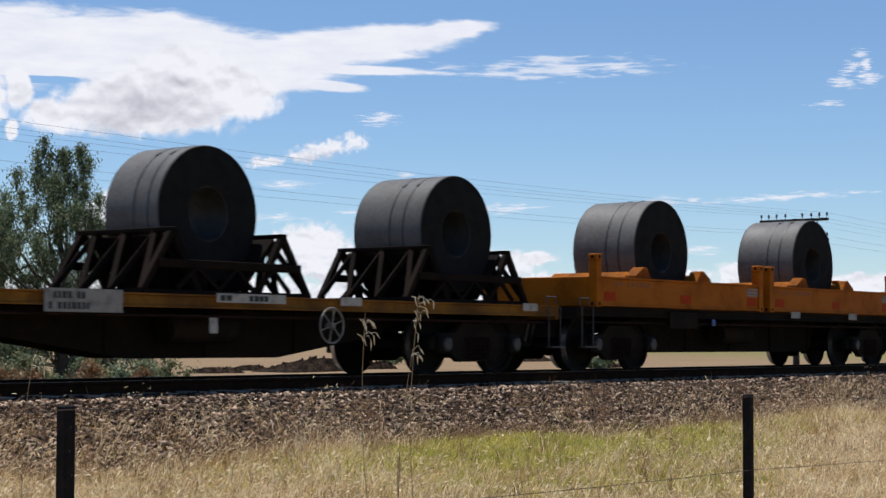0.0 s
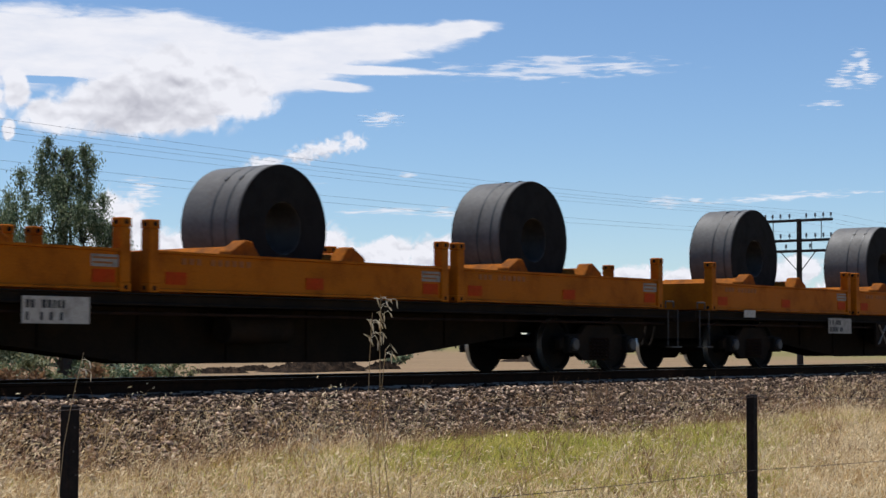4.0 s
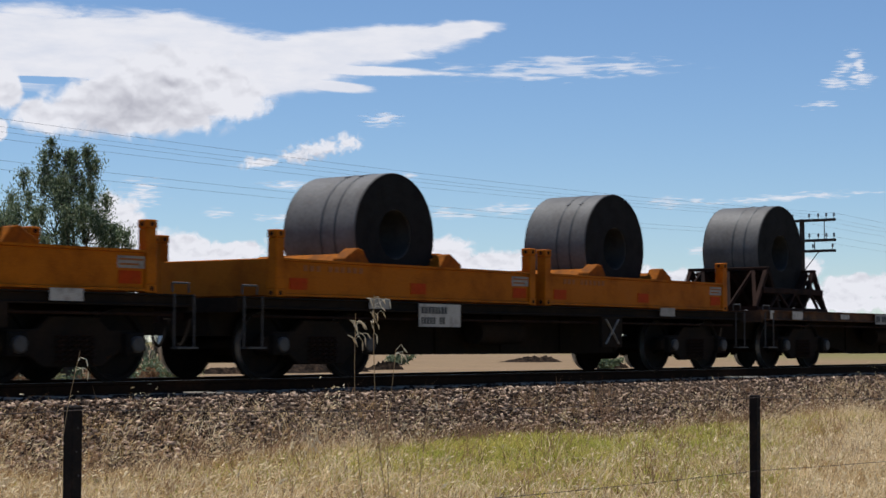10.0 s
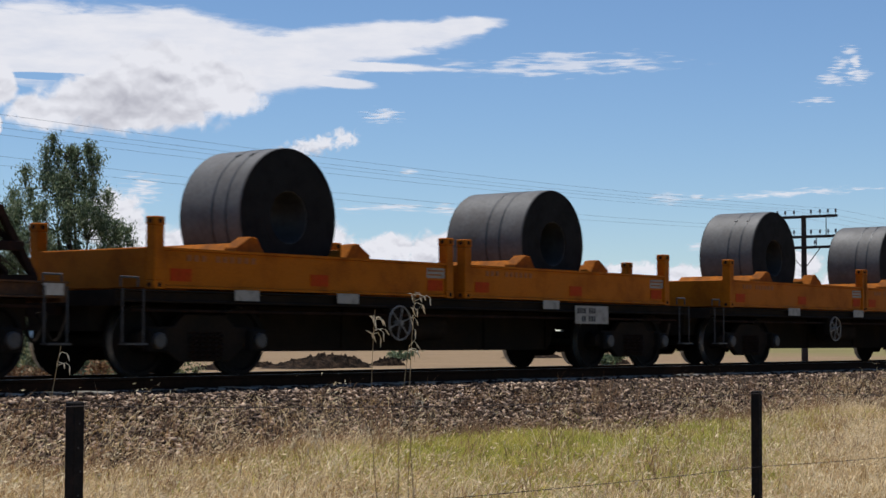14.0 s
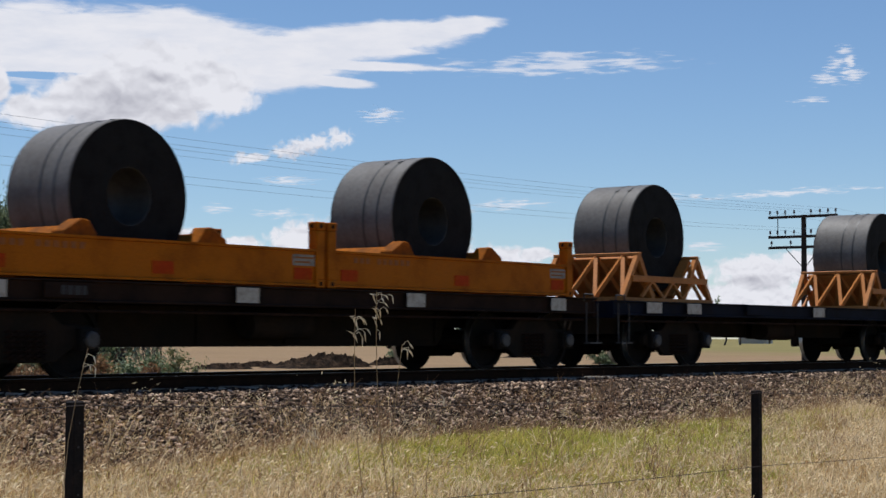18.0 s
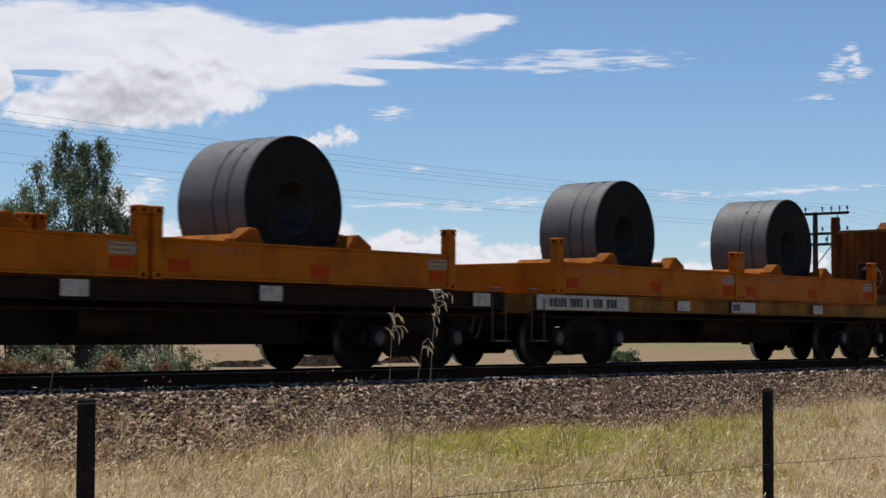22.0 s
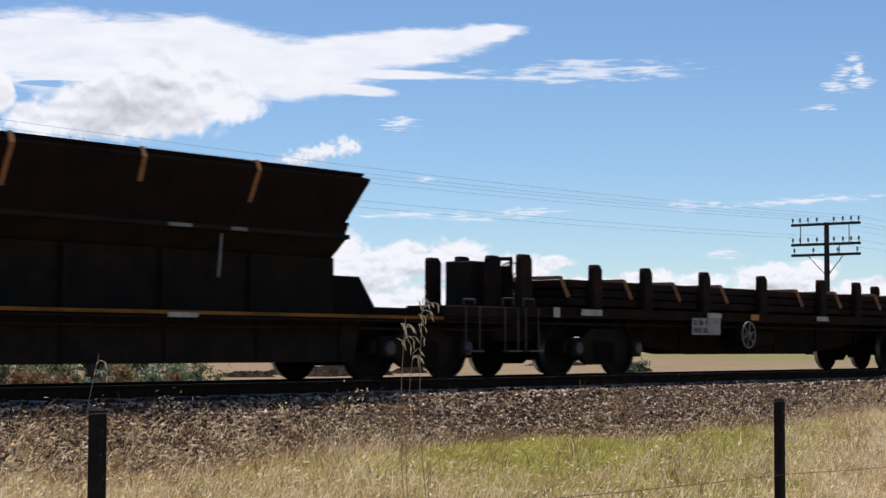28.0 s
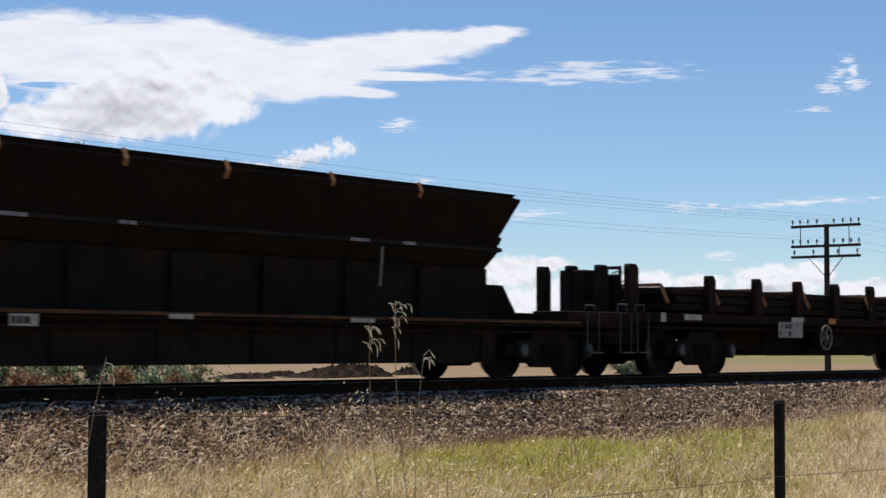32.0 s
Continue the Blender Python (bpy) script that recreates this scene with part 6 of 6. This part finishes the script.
    els = shade.color_ramp.elements
    if kind == "heaped":
        els[0].position, els[0].color = 0.15, (0.86, 0.83, 0.83, 1)
        els[1].position, els[1].color = 1.0, (0.44, 0.425, 0.46, 1)
        lit = calc("SUBTRACT", billow(bent.outputs["Vector"], (0.8 * fine, 1.1 * fine), 3, 0.5, shift=(0.05, 0.24 / fine)), billow(bent.outputs["Vector"], (0.8 * fine, 1.1 * fine), 3, 0.5))
        fac = calc("MULTIPLY_ADD", lit, 1.6, 0.15)
        if greys:
            fac = calc("MULTIPLY_ADD", spread(gathered(greys), -0.35, 0.75), 0.45, fac)
        link(fac, shade.inputs["Fac"])
    else:
        els[0].position, els[0].color = 0.30, (0.74, 0.74, 0.78, 1)
        els[1].position, els[1].color = 0.62, (0.86, 0.83, 0.83, 1)
        link(billow(bent.outputs["Vector"], (0.5, 1.8), 9, 0.6), shade.inputs["Fac"])
    em = n.new("ShaderNodeEmission")
    link(shade.outputs["Color"], em.inputs["Color"])
    clear = n.new("ShaderNodeBsdfTransparent")
    mx = n.new("ShaderNodeMixShader")
    link(mask, mx.inputs["Fac"])
    link(clear.outputs["BSDF"], mx.inputs[1])
    link(em.outputs["Emission"], mx.inputs[2])
    link(mx.outputs["Shader"], n["Material Output"].inputs["Surface"])
    return m


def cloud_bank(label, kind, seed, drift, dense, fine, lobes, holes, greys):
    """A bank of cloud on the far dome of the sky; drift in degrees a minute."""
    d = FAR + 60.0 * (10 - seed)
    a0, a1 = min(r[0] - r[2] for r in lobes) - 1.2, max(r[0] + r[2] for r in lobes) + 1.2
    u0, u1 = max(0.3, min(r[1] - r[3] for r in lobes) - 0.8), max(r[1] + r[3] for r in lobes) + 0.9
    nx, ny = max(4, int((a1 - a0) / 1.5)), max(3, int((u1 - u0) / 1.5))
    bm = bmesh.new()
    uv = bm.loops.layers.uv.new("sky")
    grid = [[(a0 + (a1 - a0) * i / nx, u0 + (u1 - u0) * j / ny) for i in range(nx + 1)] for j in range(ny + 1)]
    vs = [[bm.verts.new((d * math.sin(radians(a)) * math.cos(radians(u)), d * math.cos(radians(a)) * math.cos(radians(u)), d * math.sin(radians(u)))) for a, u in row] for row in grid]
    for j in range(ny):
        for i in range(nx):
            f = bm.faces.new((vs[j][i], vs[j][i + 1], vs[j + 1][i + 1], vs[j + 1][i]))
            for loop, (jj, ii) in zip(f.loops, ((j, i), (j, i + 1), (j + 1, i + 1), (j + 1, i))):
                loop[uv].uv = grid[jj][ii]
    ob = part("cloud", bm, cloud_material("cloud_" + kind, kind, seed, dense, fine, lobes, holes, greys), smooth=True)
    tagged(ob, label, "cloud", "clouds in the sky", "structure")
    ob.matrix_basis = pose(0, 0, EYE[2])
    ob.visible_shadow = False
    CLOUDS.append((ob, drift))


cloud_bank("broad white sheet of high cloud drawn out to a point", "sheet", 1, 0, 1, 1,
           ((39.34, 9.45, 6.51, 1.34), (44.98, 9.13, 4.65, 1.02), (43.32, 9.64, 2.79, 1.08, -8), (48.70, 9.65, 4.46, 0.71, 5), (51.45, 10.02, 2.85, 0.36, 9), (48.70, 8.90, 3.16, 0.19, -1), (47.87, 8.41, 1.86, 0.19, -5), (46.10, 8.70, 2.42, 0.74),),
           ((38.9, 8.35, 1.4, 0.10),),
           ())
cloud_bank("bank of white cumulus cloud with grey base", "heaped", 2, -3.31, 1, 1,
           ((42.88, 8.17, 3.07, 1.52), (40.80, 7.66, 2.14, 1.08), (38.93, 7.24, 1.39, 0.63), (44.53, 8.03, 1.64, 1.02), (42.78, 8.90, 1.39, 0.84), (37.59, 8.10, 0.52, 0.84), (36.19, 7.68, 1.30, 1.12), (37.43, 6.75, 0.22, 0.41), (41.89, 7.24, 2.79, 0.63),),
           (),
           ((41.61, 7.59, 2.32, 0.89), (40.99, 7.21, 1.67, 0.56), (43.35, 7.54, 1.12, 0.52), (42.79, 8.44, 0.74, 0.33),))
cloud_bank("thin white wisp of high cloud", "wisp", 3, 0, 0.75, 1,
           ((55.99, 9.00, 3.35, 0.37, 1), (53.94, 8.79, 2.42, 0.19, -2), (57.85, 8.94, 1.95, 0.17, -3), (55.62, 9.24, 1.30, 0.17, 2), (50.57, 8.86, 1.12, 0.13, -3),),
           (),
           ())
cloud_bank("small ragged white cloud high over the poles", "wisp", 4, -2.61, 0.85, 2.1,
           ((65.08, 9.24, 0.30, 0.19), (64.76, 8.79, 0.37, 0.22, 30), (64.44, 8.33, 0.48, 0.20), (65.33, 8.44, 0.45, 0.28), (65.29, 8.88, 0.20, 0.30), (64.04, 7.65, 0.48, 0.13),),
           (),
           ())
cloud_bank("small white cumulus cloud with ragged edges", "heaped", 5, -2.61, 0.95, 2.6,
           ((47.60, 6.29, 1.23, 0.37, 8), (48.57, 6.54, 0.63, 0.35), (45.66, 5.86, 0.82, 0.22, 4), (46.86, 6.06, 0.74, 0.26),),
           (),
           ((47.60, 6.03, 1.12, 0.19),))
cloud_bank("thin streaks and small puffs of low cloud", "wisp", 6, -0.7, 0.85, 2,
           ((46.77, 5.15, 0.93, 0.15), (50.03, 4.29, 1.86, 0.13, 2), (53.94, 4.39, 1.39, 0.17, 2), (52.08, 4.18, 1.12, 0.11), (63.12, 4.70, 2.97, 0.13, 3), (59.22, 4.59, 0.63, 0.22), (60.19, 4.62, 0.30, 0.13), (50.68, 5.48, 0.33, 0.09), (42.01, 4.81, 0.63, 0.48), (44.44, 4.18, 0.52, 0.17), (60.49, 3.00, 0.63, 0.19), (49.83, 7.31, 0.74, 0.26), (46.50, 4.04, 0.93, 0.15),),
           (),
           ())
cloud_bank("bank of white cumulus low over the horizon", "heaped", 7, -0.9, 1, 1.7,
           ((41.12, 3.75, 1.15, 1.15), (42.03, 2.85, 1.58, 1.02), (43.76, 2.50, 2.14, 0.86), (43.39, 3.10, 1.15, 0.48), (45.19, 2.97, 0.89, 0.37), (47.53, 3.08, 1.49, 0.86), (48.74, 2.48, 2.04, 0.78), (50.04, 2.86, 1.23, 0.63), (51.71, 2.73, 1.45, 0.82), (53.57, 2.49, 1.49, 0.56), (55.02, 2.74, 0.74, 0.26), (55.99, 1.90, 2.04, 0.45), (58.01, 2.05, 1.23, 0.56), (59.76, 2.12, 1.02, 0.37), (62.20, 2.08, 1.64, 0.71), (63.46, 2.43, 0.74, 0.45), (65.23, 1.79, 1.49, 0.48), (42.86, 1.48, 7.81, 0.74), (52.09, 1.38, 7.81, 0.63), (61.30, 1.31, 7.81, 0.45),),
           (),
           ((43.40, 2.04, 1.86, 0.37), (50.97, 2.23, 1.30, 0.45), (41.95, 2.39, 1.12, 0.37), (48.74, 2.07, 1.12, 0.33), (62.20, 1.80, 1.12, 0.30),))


# ---- motions ----
def motions():
    seconds = [k * 1.0 for k in range(33)]
    gone = {t: travelled(t) for t in seconds}
    for ob, s in MOVERS:
        y, z, turn = REST.get(ob, (0.0, 0.0, 0.0))
        walk(ob, [(t, pose(s - gone[t], TRACK + y, z, 0, turn, 0)) for t in seconds])
    ticks = [k * 2 / FPS for k in range(481)]
    angles = [-math.degrees(travelled(t) / 0.46) for t in ticks]
    for ob, x in WHEELSETS:
        walk(ob, [(t, pose(x, 0, 0.46, 0, a, 0)) for t, a in zip(ticks, angles)])
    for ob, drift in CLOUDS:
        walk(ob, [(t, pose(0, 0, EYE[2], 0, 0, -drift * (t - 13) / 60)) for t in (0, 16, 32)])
    for k, (ob, x, y) in enumerate(STALKS):
        z = float(level(x, y)) - 0.03
        walk(ob, [(t, pose(x, y, z, 1.2 * math.sin(1.7 * t + k), 2.2 * math.sin(2.3 * t + 1.3 * k) + 1.5 * math.sin(0.9 * t + k), 0)) for t in [i * 0.5 for i in range(65)]])


motions()
